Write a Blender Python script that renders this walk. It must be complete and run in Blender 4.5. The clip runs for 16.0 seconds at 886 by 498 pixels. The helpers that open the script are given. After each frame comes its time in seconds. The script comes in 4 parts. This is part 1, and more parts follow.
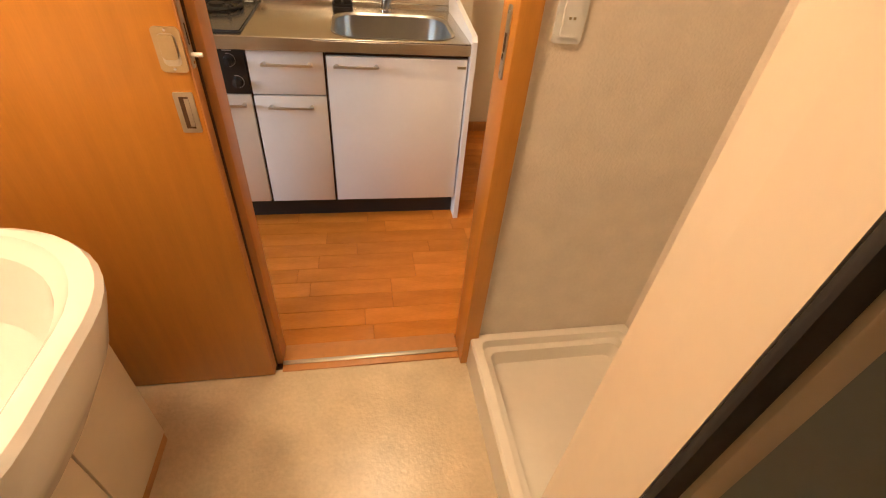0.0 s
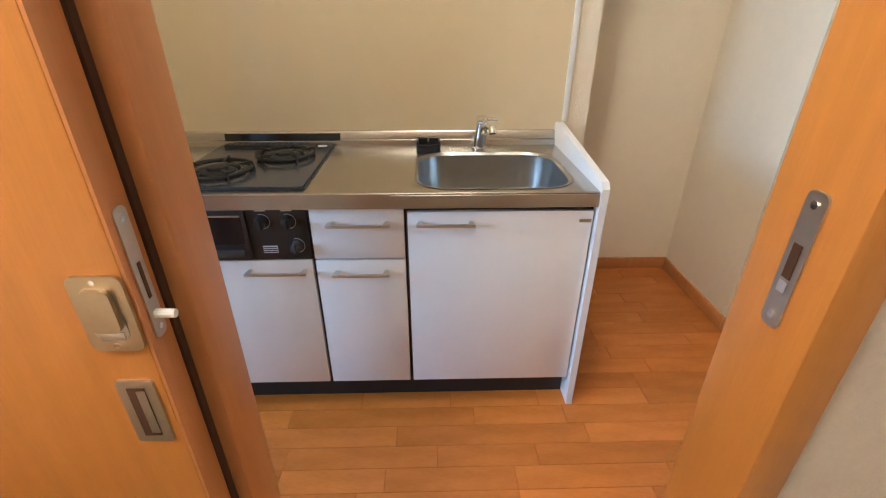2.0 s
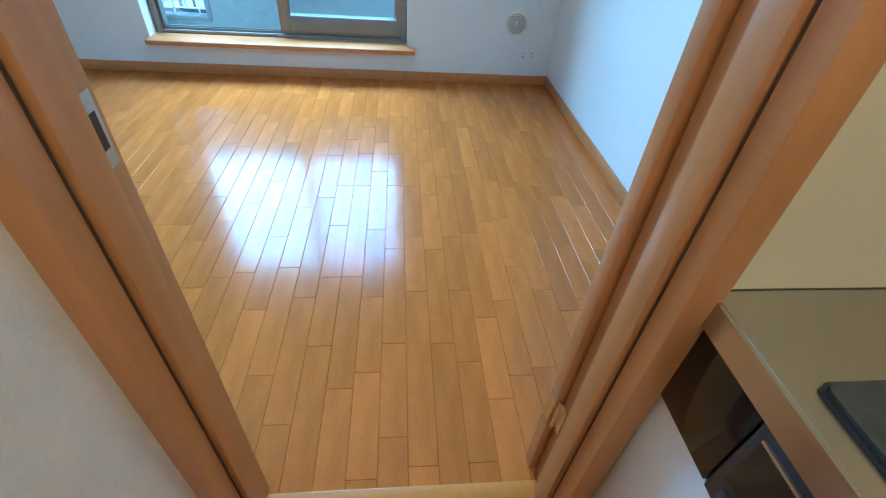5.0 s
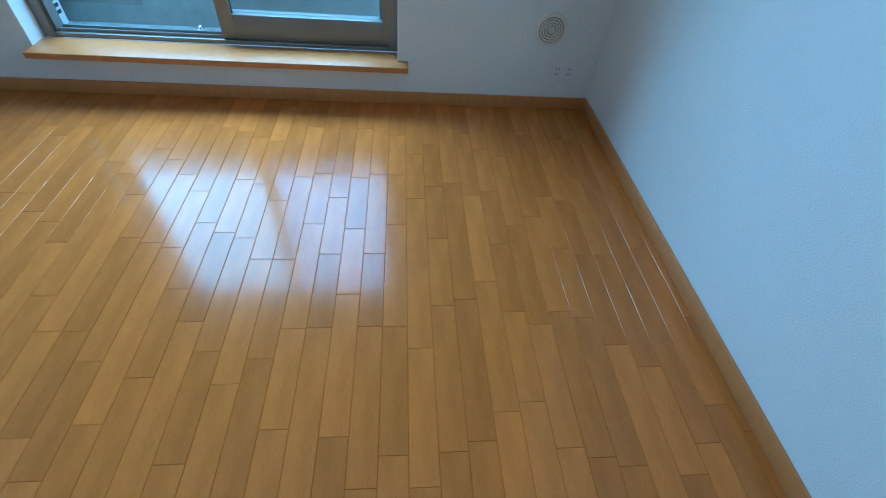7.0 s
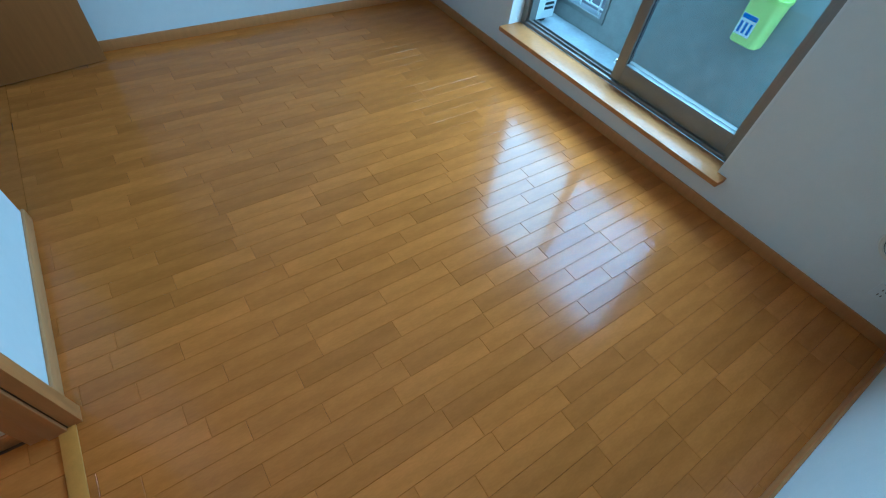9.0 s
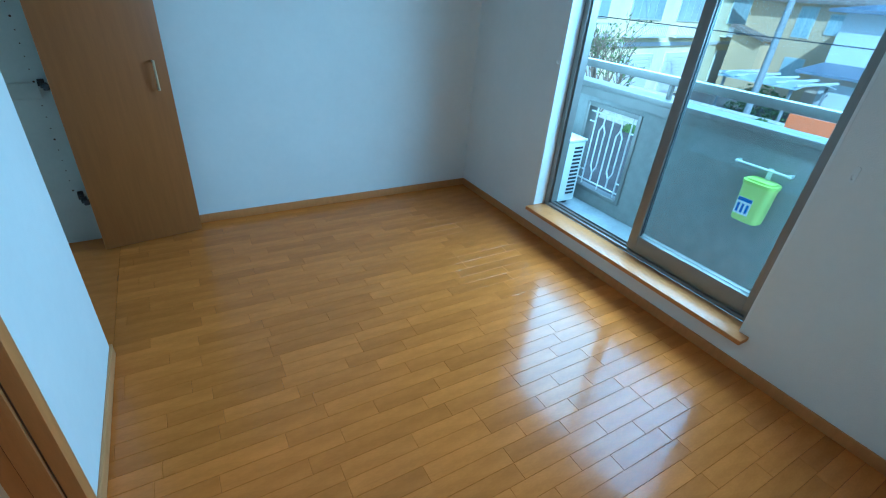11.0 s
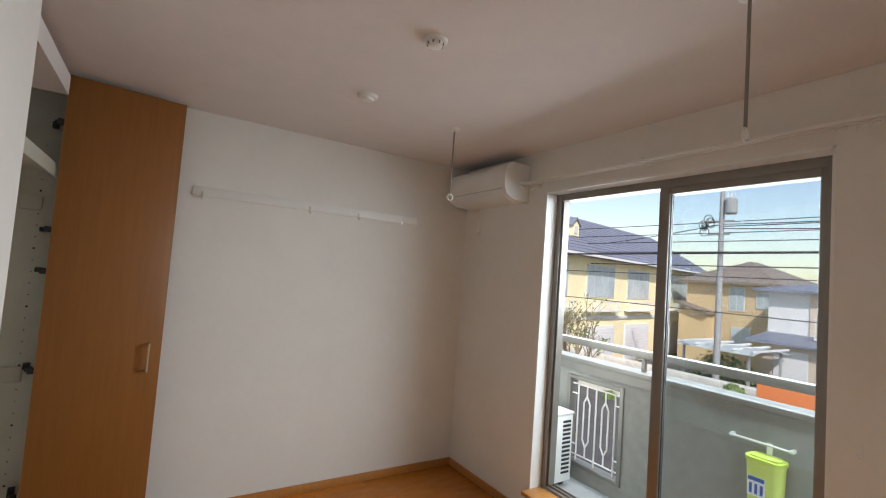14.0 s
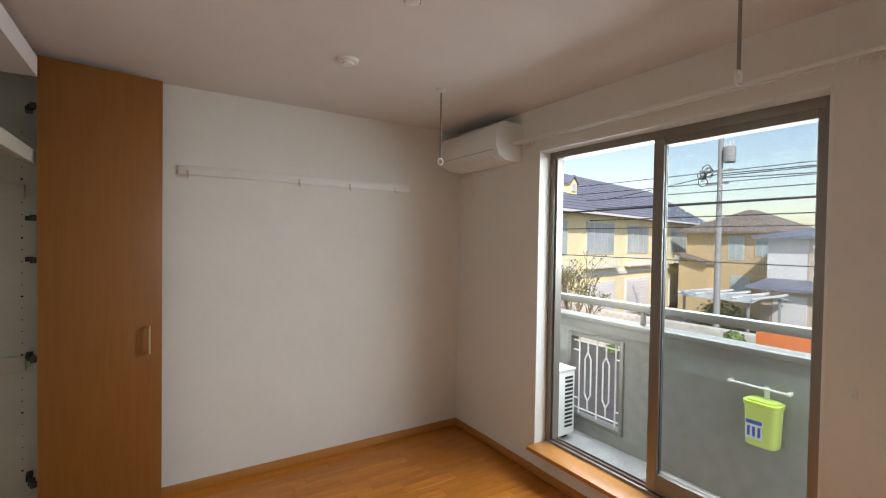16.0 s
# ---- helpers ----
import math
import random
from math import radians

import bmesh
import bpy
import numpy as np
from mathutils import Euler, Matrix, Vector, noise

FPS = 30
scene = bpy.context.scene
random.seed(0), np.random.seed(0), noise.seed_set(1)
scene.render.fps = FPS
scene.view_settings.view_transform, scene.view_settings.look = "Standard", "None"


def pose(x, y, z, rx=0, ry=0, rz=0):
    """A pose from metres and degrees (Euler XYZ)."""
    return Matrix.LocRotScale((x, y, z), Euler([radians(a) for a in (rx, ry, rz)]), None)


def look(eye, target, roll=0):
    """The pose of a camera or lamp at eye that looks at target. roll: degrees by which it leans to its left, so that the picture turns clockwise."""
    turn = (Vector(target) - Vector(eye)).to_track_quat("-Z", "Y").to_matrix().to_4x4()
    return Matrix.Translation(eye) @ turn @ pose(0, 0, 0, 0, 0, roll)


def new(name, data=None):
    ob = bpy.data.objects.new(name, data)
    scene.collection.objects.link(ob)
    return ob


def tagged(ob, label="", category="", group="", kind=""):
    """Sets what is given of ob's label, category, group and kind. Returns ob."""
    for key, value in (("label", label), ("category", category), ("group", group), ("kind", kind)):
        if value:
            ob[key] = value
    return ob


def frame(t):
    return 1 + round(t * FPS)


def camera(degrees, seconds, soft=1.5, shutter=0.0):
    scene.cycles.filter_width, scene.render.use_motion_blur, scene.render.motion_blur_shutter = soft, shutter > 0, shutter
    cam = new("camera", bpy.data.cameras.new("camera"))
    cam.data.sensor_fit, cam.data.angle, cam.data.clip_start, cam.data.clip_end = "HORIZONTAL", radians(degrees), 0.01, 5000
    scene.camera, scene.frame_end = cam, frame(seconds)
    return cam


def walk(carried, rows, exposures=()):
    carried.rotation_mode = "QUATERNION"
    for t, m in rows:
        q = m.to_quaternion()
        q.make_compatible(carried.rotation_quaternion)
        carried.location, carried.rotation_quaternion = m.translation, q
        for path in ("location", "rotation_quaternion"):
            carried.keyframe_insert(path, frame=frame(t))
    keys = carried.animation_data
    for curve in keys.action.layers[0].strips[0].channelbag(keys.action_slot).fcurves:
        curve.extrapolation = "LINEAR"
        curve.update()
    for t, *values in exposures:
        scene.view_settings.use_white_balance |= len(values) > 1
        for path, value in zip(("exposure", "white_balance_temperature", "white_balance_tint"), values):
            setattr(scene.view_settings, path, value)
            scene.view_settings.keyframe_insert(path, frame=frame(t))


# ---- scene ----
cam = camera(89.2, 16.0, soft=1.15)

PATH = [
    (0, (-0.407, -1.684, 1.226), (-0.071, -0.18, -0.05), 5.7),
    (0.5, (-0.417, -1.579, 1.214), (-0.339, 0.075, 0.093), 4.7),
    (1, (-0.439, -1.444, 1.2), (-0.465, 0.296, 0.214), 2.9),
    (1.5, (-0.46, -1.309, 1.195), (-0.453, 0.456, 0.254), 1.3),
    (2, (-0.451, -1.129, 1.183), (-0.406, 0.644, 0.26), 0.0),
    (2.5, (-0.432, -0.956, 1.179), (-0.447, 0.755, 0.143), -0.4),
    (3, (-0.441, -0.75, 1.154), (-0.674, 0.912, 0.066), 0.4),
    (3.5, (-0.478, -0.593, 1.157), (-1.281, 0.841, 0.017), -0.2),
    (4, (-0.562, -0.472, 1.161), (-1.877, 0.477, -0.01), 1.1),
    (4.5, (-0.746, -0.412, 1.145), (-2.265, 0.073, -0.062), 3.1),
    (5, (-0.974, -0.386, 1.135), (-2.491, -0.189, -0.154), 4.7),
    (5.2, (-1.081, -0.375, 1.156), (-2.585, -0.242, -0.156), 5.1),
    (7.3, (-2.102, -0.275, 1.175), (-3.442, -0.111, -0.3), 5.0),
    (7.5, (-2.167, -0.233, 1.221), (-3.505, -0.238, -0.265), 4.6),
    (8, (-2.222, -0.056, 1.302), (-3.442, -0.529, -0.211), 4.9),
    (8.5, (-2.107, 0.129, 1.427), (-3.037, -0.708, -0.133), 7.9),
    (8.7, (-2.047, 0.173, 1.477), (-2.901, -0.727, -0.092), 8.2),
    (10.8, (-1.873, 0.402, 1.598), (-2.768, -1.011, 0.502), 5.4),
    (11, (-1.865, 0.404, 1.599), (-2.787, -1.061, 0.597), 5.0),
    (11.5, (-1.909, 0.423, 1.589), (-2.852, -1.142, 0.775), 4.0),
    (12, (-1.877, 0.407, 1.61), (-2.87, -1.203, 0.961), 4.1),
    (12.5, (-1.841, 0.388, 1.631), (-2.873, -1.262, 1.169), 4.3),
    (13, (-1.795, 0.372, 1.64), (-2.864, -1.297, 1.377), 4.3),
    (13.5, (-1.798, 0.365, 1.646), (-2.876, -1.318, 1.575), 4.3),
    (14, (-1.815, 0.377, 1.65), (-2.88, -1.312, 1.763), 4.2),
    (14.5, (-1.789, 0.361, 1.65), (-2.871, -1.301, 1.908), 3.4),
    (15, (-1.813, 0.364, 1.658), (-2.903, -1.287, 1.95), 1.9),
    (15.5, (-1.82, 0.36, 1.645), (-2.918, -1.303, 1.812), 1.3),
    (16, (-1.856, 0.373, 1.653), (-2.93, -1.314, 1.614), 0.9),
]
EXPOSURES = (
    (0, 1.3, 6100, 12), (.5, 1.0, 5500, 9), (1.0, .95, 5100, 7), (2.0, 1.3, 4400, 3), (3.0, 1.4, 4000, -1), (4.0, 1.25, 3750, -6), (5.0, 1.2, 3750, -10), (7.3, .4, 3650, -13), (8.0, .45, 3850, -13), (8.5, .4, 3800, -14),
    (11.0, .42, 3800, -15), (12.0, .32, 4850, -3), (13.0, .22, 5800, 9), (14.5, .24, 7000, 17), (16.0, .24, 7000, 16))
walk(cam, [(t, look(eye, target, roll)) for t, eye, target, roll in PATH], EXPOSURES)

# ---------- world and light ----------
def sky_world():
    w = bpy.data.worlds.new("sky")
    w.use_nodes = True
    nt = w.node_tree
    bg = nt.nodes["Background"]
    sky = nt.nodes.new("ShaderNodeTexSky")
    sky.sky_type = 'NISHITA'
    sky.sun_disc = False
    sky.sun_elevation = radians(41)
    sky.sun_rotation = radians(38)
    sky.dust_density = 1.0
    sky.air_density = 1.2
    nt.links.new(sky.outputs[0], bg.inputs[0])
    bg.inputs[1].default_value = SKY
    scene.world = w


def lamp(name, kind, m, energy, colour, size=0.3, size_y=None, angle=None):
    d = bpy.data.lights.new(name, kind)
    d.energy, d.color = energy, colour
    if kind == 'AREA':
        d.size = size
        if size_y:
            d.shape, d.size_y = 'RECTANGLE', size_y
    if kind == 'POINT':
        d.shadow_soft_size = size
    if angle:
        d.angle = angle
    ob = new(name, d)
    ob.matrix_world = m
    return ob


SKY = 0.15
sky_world()
lamp("sun", 'SUN', look((7, 9, 10), (0, 0, 0)), 4.0, (1, .96, .92), angle=radians(1))
lamp("window_daylight", 'AREA', look((-5.17, -1.2, 1.86), (-4.1, -1.2, .85)), 165, (.78, .92, 1.0), 4.0, 1.25)
lamp("washroom_lamp_light", 'POINT', pose(-1.02, -1.40, 2.28), 18, (1, .70, .42), .10)
lamp("kitchen_lamp_light", 'POINT', pose(-.39, -.24, 2.32), 12, (1, .75, .44), .08)

# ---------- materials ----------
def mat(name, colour, rough=.5, metal=0.0, var=.12, scale=6, bump=0.0, bscale=60, rvar=.1, stretch=None, rnd=0.0, spec=None, coat=0.0):
    m = bpy.data.materials.new(name)
    m.use_nodes = True
    nt = m.node_tree
    N, L = nt.nodes, nt.links
    p = N["Principled BSDF"]
    tc = N.new("ShaderNodeTexCoord")
    src = tc.outputs["Object"]
    if stretch:
        mp = N.new("ShaderNodeMapping")
        mp.inputs["Scale"].default_value = stretch
        L.new(src, mp.inputs[0])
        src = mp.outputs[0]
    n1 = N.new("ShaderNodeTexNoise"); n1.inputs["Scale"].default_value = scale; n1.inputs["Detail"].default_value = 6
    n2 = N.new("ShaderNodeTexNoise"); n2.inputs["Scale"].default_value = scale * 9; n2.inputs["Detail"].default_value = 3
    L.new(src, n1.inputs[0]); L.new(src, n2.inputs[0])
    add = N.new("ShaderNodeMath"); add.operation = 'ADD'
    mul = N.new("ShaderNodeMath"); mul.operation = 'MULTIPLY'; mul.inputs[1].default_value = .45
    L.new(n2.outputs[0], mul.inputs[0]); L.new(n1.outputs[0], add.inputs[0]); L.new(mul.outputs[0], add.inputs[1])
    ramp = N.new("ShaderNodeMapRange")
    ramp.inputs["From Min"].default_value = .45; ramp.inputs["From Max"].default_value = 1.0
    ramp.inputs["To Min"].default_value = 1 - var; ramp.inputs["To Max"].default_value = 1 + var
    L.new(add.outputs[0], ramp.inputs[0])
    val = ramp.outputs[0]
    if rnd:
        oi = N.new("ShaderNodeObjectInfo")
        r2 = N.new("ShaderNodeMapRange"); r2.inputs["To Min"].default_value = 1 - rnd; r2.inputs["To Max"].default_value = 1 + rnd
        L.new(oi.outputs["Random"], r2.inputs[0])
        mm = N.new("ShaderNodeMath"); mm.operation = 'MULTIPLY'
        L.new(val, mm.inputs[0]); L.new(r2.outputs[0], mm.inputs[1])
        val = mm.outputs[0]
    hsv = N.new("ShaderNodeHueSaturation")
    hsv.inputs["Color"].default_value = (*colour, 1)
    L.new(val, hsv.inputs["Value"])
    L.new(hsv.outputs[0], p.inputs["Base Color"])
    rr = N.new("ShaderNodeMapRange")
    rr.inputs["To Min"].default_value = max(.02, rough - rvar * rough); rr.inputs["To Max"].default_value = min(1, rough + rvar * rough)
    L.new(n1.outputs[0], rr.inputs[0]); L.new(rr.outputs[0], p.inputs["Roughness"])
    p.inputs["Metallic"].default_value = metal
    if spec is not None:
        p.inputs["Specular IOR Level"].default_value = spec
    if coat:
        p.inputs["Coat Weight"].default_value = coat
        p.inputs["Coat Roughness"].default_value = .06
    if bump:
        nb = N.new("ShaderNodeTexNoise"); nb.inputs["Scale"].default_value = bscale; nb.inputs["Detail"].default_value = 4
        L.new(src, nb.inputs[0])
        b = N.new("ShaderNodeBump"); b.inputs["Strength"].default_value = bump; b.inputs["Distance"].default_value = .004
        L.new(nb.outputs[0], b.inputs["Height"]); L.new(b.outputs[0], p.inputs["Normal"])
    return m


def glass_mat():
    m = bpy.data.materials.new("clear_glass")
    m.use_nodes = True
    nt = m.node_tree
    nt.nodes.clear()
    out = nt.nodes.new("ShaderNodeOutputMaterial")
    tr = nt.nodes.new("ShaderNodeBsdfTransparent"); tr.inputs[0].default_value = (.95, .97, .975, 1)
    gl = nt.nodes.new("ShaderNodeBsdfGlossy"); gl.inputs["Roughness"].default_value = .02
    mix = nt.nodes.new("ShaderNodeMixShader")
    lw = nt.nodes.new("ShaderNodeLayerWeight"); lw.inputs[0].default_value = .5
    pw = nt.nodes.new("ShaderNodeMath"); pw.operation = 'POWER'; pw.inputs[1].default_value = 5
    nt.links.new(lw.outputs["Facing"], pw.inputs[0])
    fr = nt.nodes.new("ShaderNodeMath"); fr.operation = 'MULTIPLY_ADD'; fr.inputs[1].default_value = .7; fr.inputs[2].default_value = .03
    nt.links.new(pw.outputs[0], fr.inputs[0])
    nt.links.new(fr.outputs[0], mix.inputs[0]); nt.links.new(tr.outputs[0], mix.inputs[1]); nt.links.new(gl.outputs[0], mix.inputs[2])
    nt.links.new(mix.outputs[0], out.inputs[0])
    return m


M = dict(
    wallpaper=mat("white_wallpaper", (.79, .78, .735), .75, var=.03, scale=3, bump=.35, bscale=220),
    kitchenpaper=mat("ivory_wallpaper", (.77, .69, .54), .7, var=.04, scale=3, bump=.35, bscale=220),
    washpaper=mat("cream_wallpaper", (.80, .71, .59), .75, var=.06, scale=14, bump=.4, bscale=160),
    ceiling=mat("ceiling_paper", (.74, .70, .68), .85, var=.03, bump=.3, bscale=180),
    plank=mat("birch_flooring", (.48, .168, .024), .17, var=.16, scale=3, stretch=(1.7, 6, 1), rnd=.14, rvar=.25, bump=.03, bscale=40, spec=.20, coat=.12),
    vinyl=mat("beige_vinyl_floor", (.60, .49, .33), .22, var=.16, scale=9, bump=.25, bscale=90),
    doorwood=mat("orange_wood_veneer", (.56, .245, .034), .38, var=.09, scale=3, stretch=(14, 14, 1), bump=.05, bscale=30),
    casing=mat("brown_wood_casing", (.49, .215, .058), .36, var=.10, scale=4, stretch=(10, 10, 1)),
    lightwood=mat("light_wood_trim", (.53, .27, .095), .35, var=.12, scale=4, stretch=(6, 1, 6)),
    closetwood=mat("closet_door_veneer", (.275, .108, .023), .42, var=.10, scale=3, stretch=(16, 16, 1), bump=.04, bscale=30),
    groove=mat("dark_gap", (.07, .032, .014), .7),
    white=mat("white_laminate", (.80, .79, .78), .3, var=.025),
    whiteplastic=mat("white_plastic", (.80, .80, .77), .35, var=.03),
    # one even tone, darker and greener than the wallpaper
    melamine=mat("closet_melamine", (.52, .52, .44), .45, var=.06),
    kickblack=mat("black_kick_board", (.02, .02, .02), .5),
    steel=mat("brushed_stainless_steel", (.52, .49, .44), .27, metal=1.0, var=.015, scale=5, stretch=(3, 25, 25), rvar=.03),
    sinksteel=mat("satin_sink_steel", (.40, .39, .37), .32, metal=1.0, var=.06, scale=6, rvar=.2),
    chrome=mat("chrome", (.80, .80, .80), .09, metal=1.0, var=.03),
    nickel=mat("satin_nickel", (.62, .59, .52), .35, metal=1.0, var=.06, scale=20),
    brass=mat("pale_brass", (.52, .43, .27), .35, metal=1.0, var=.06, scale=20),
    enamel=mat("dark_grey_enamel", (.055, .055, .06), .22, var=.2, scale=40),
    iron=mat("black_cast_iron", (.018, .017, .017), .6, var=.3, scale=30, bump=.2, bscale=120),
    blackglass=mat("black_oven_glass", (.012, .012, .013), .1),
    blackplastic=mat("black_plastic", (.022, .022, .024), .38, var=.15, scale=20),
    label=mat("pale_print", (.6, .6, .6), .6),
    kpanel=mat("kitchen_wall_panel", (.71, .59, .37), .22, var=.03, scale=2),
    ceramic=mat("cream_basin_resin", (.80, .78, .74), .14, var=.02),
    alu=mat("bronze_aluminium", (.25, .235, .21), .4, metal=.5, var=.06, scale=10),
    rubber=mat("dark_gasket", (.03, .03, .032), .7),
    bathgrey=mat("grey_blue_bath_panel", (.22, .29, .33), .35, var=.04),
    bathcream=mat("cream_bath_frame", (.76, .67, .53), .35, var=.03),
    pan=mat("ivory_pan_plastic", (.80, .74, .63), .3, var=.03, bump=.1, bscale=60),
    glass=glass_mat(),
    stucco=mat("grey_stucco", (.28, .275, .25), .85, var=.14, scale=12, bump=.5, bscale=150),
    concrete=mat("grey_balcony_floor", (.33, .34, .34), .8, var=.2, scale=5, bump=.3, bscale=80),
    lime=mat("lime_plastic", (.66, .76, .20), .35, var=.05),
    limedark=mat("lime_lid_plastic", (.58, .72, .14), .35, var=.05),
    blue=mat("blue_print", (.05, .14, .45), .5),
    paper=mat("white_label", (.82, .82, .80), .6),
    yellowhouse=mat("pale_yellow_siding", (.82, .75, .48), .8, var=.10, scale=.6),
    orangehouse=mat("ochre_render", (.60, .46, .27), .8, var=.08, scale=.5),
    whitehouse=mat("pale_grey_siding", (.68, .69, .70), .8, var=.08, scale=.5),
    beigehouse=mat("beige_siding", (.58, .48, .38), .8, var=.08, scale=.5),
    slate=mat("blue_grey_roof_slate", (.18, .20, .26), .6, var=.22, scale=2),
    brownroof=mat("brown_roof_tile", (.22, .18, .15), .7, var=.2, scale=2),
    winglass=mat("dark_window_glass", (.42, .50, .53), .12, var=.2, scale=.7),
    asphalt=mat("worn_pale_asphalt", (.08, .08, .083), .9, var=.3, scale=2, bump=.3),
    blockwall=mat("pale_block", (.62, .61, .57), .85, var=.12, scale=3, rnd=.08),
    orange=mat("orange_sheet", (.80, .22, .06), .5, var=.05),
    polegrey=mat("concrete_pole_grey", (.32, .33, .34), .8, var=.12, scale=4),
    cable=mat("black_cable", (.03, .03, .035), .6),
    bark=mat("tree_bark", (.24, .19, .13), .9, var=.3, scale=10),
    leaf=mat("young_leaves", (.16, .24, .07), .6, var=.3, scale=3),
    screen=mat("translucent_canopy", (.55, .60, .60), .3, var=.06),
)

# ---------- mesh helpers ----------
def box(bm, x0, x1, y0, y1, z0, z1, bev=0.0, seg=2):
    r = bmesh.ops.create_cube(bm, size=1, matrix=Matrix.Translation(((x0 + x1) / 2, (y0 + y1) / 2, (z0 + z1) / 2)) @ Matrix.Diagonal((abs(x1 - x0), abs(y1 - y0), abs(z1 - z0), 1)))
    if bev:
        es = list({e for v in r["verts"] for e in v.link_edges})
        bmesh.ops.bevel(bm, geom=es, offset=bev, segments=seg, affect='EDGES', profile=.5)
    return bm


def cyl(bm, p, q, r0, r1=None, n=16):
    p, q = Vector(p), Vector(q)
    d = q - p
    m = Matrix.Translation((p + q) / 2) @ d.to_track_quat('Z', 'Y').to_matrix().to_4x4()
    bmesh.ops.create_cone(bm, cap_ends=True, segments=n, radius1=r0, radius2=r0 if r1 is None else r1, depth=d.length, matrix=m)
    return bm


def torus(bm, c, R, r, axis='Z', n=24, k=8, a0=0.0, a1=360.0):
    turn = {'Z': Matrix.Identity(3), 'X': Matrix.Rotation(radians(90), 3, 'Y'), 'Y': Matrix.Rotation(radians(90), 3, 'X')}[axis]
    full = a1 - a0 >= 359
    rings = []
    for i in range(n if full else n + 1):
        a = radians(a0 + (a1 - a0) * i / n)
        rings.append([bm.verts.new(Vector(c) + turn @ Vector(((R + r * math.cos(b)) * math.cos(a), (R + r * math.cos(b)) * math.sin(a), r * math.sin(b)))) for b in [2 * math.pi * j / k for j in range(k)]])
    for i in range(n):
        A, B = rings[i], rings[(i + 1) % len(rings)]
        for j in range(k):
            bm.faces.new((A[j], B[j], B[(j + 1) % k], A[(j + 1) % k]))
    return bm


def prism(bm, pts, axis, a, b):
    """Extrudes a flat outline along an axis from a to b."""
    def at(u, v, w):
        return {'X': (w, u, v), 'Y': (u, w, v), 'Z': (u, v, w)}[axis]
    A = [bm.verts.new(at(u, v, a)) for u, v in pts]
    B = [bm.verts.new(at(u, v, b)) for u, v in pts]
    n = len(pts)
    bm.faces.new(A), bm.faces.new(B[::-1])
    for i in range(n):
        bm.faces.new((A[i], B[i], B[(i + 1) % n], A[(i + 1) % n]))
    bmesh.ops.recalc_face_normals(bm, faces=bm.faces)
    return bm


def rounded(x0, x1, y0, y1, r, n=8):
    out = []
    for cx, cy, a in ((x1 - r, y1 - r, 0), (x0 + r, y1 - r, 90), (x0 + r, y0 + r, 180), (x1 - r, y0 + r, 270)):
        for i in range(n + 1):
            t = radians(a + 90 * i / n)
            out.append((cx + r * math.cos(t), cy + r * math.sin(t)))
    return out


def lathe(bm, c, prof, n=24):
    rings = [[bm.verts.new((c[0] + r * math.cos(2 * math.pi * i / n), c[1] + r * math.sin(2 * math.pi * i / n), c[2] + z)) for i in range(n)] for r, z in prof]
    for A, B in zip(rings, rings[1:]):
        for i in range(n):
            bm.faces.new((A[i], A[(i + 1) % n], B[(i + 1) % n], B[i]))
    bm.faces.new(rings[0][::-1]), bm.faces.new(rings[-1])
    bmesh.ops.recalc_face_normals(bm, faces=bm.faces)
    return bm


def meshob(name, bm, material, smooth=True):
    me = bpy.data.meshes.new(name)
    bm.to_mesh(me)
    bm.free()
    me.materials.append(M[material])
    if smooth:
        me.polygons.foreach_set("use_smooth", [True] * len(me.polygons))
        me.set_sharp_from_angle(angle=radians(35))
    return new(name, me)


def part(name, bm, material, parent, label=""):
    ob = meshob(name, bm, material)
    ob.parent = parent
    if parent.type != 'EMPTY' or parent.location.length:
        ob.matrix_parent_inverse = parent.matrix_basis.inverted()
    if label:
        ob["label"] = label
    return ob


def thing(name, label, category, at=(0, 0, 0), group="", kind=""):
    ob = new(name)
    ob.empty_display_size = .05
    ob.location = at
    return tagged(ob, label, category, group, kind)


def bx(*a, **k):
    return box(bmesh.new(), *a, **k)


def tube(name, pts, r, material, parent=None, res=4):
    c = bpy.data.curves.new(name, 'CURVE')
    c.dimensions, c.bevel_depth, c.bevel_resolution = '3D', r, res
    s = c.splines.new('POLY')
    s.points.add(len(pts) - 1)
    for p, q in zip(s.points, pts):
        p.co = (*q, 1)
    tmp = bpy.data.objects.new("tmp", c)
    me = bpy.data.meshes.new_from_object(tmp)
    bpy.data.objects.remove(tmp)
    me.name = name
    me.materials.clear()
    me.materials.append(M[material])
    me.polygons.foreach_set("use_smooth", [True] * len(me.polygons))
    ob = new(name, me)
    if parent:
        ob.parent = parent
        ob.matrix_parent_inverse = parent.matrix_basis.inverted()
    return ob


def wall(name, boxes, material, label):
    bm = bmesh.new()
    for b in boxes:
        box(bm, *b)
    return tagged(meshob(name, bm, material, False), label, "wall", kind="structure")


# ---------- structure ----------
XW, YN, YS, HC = -4.13, .66, -2.94, 2.60     # window wall, north wall, south wall, ceiling of the main room
XP, XK = -1.40, -1.335                        # partition: room face, kitchen face
WY0, WY1, WZ0, WZ1 = -1.955, -.315, .215, 2.30
HK = 2.45

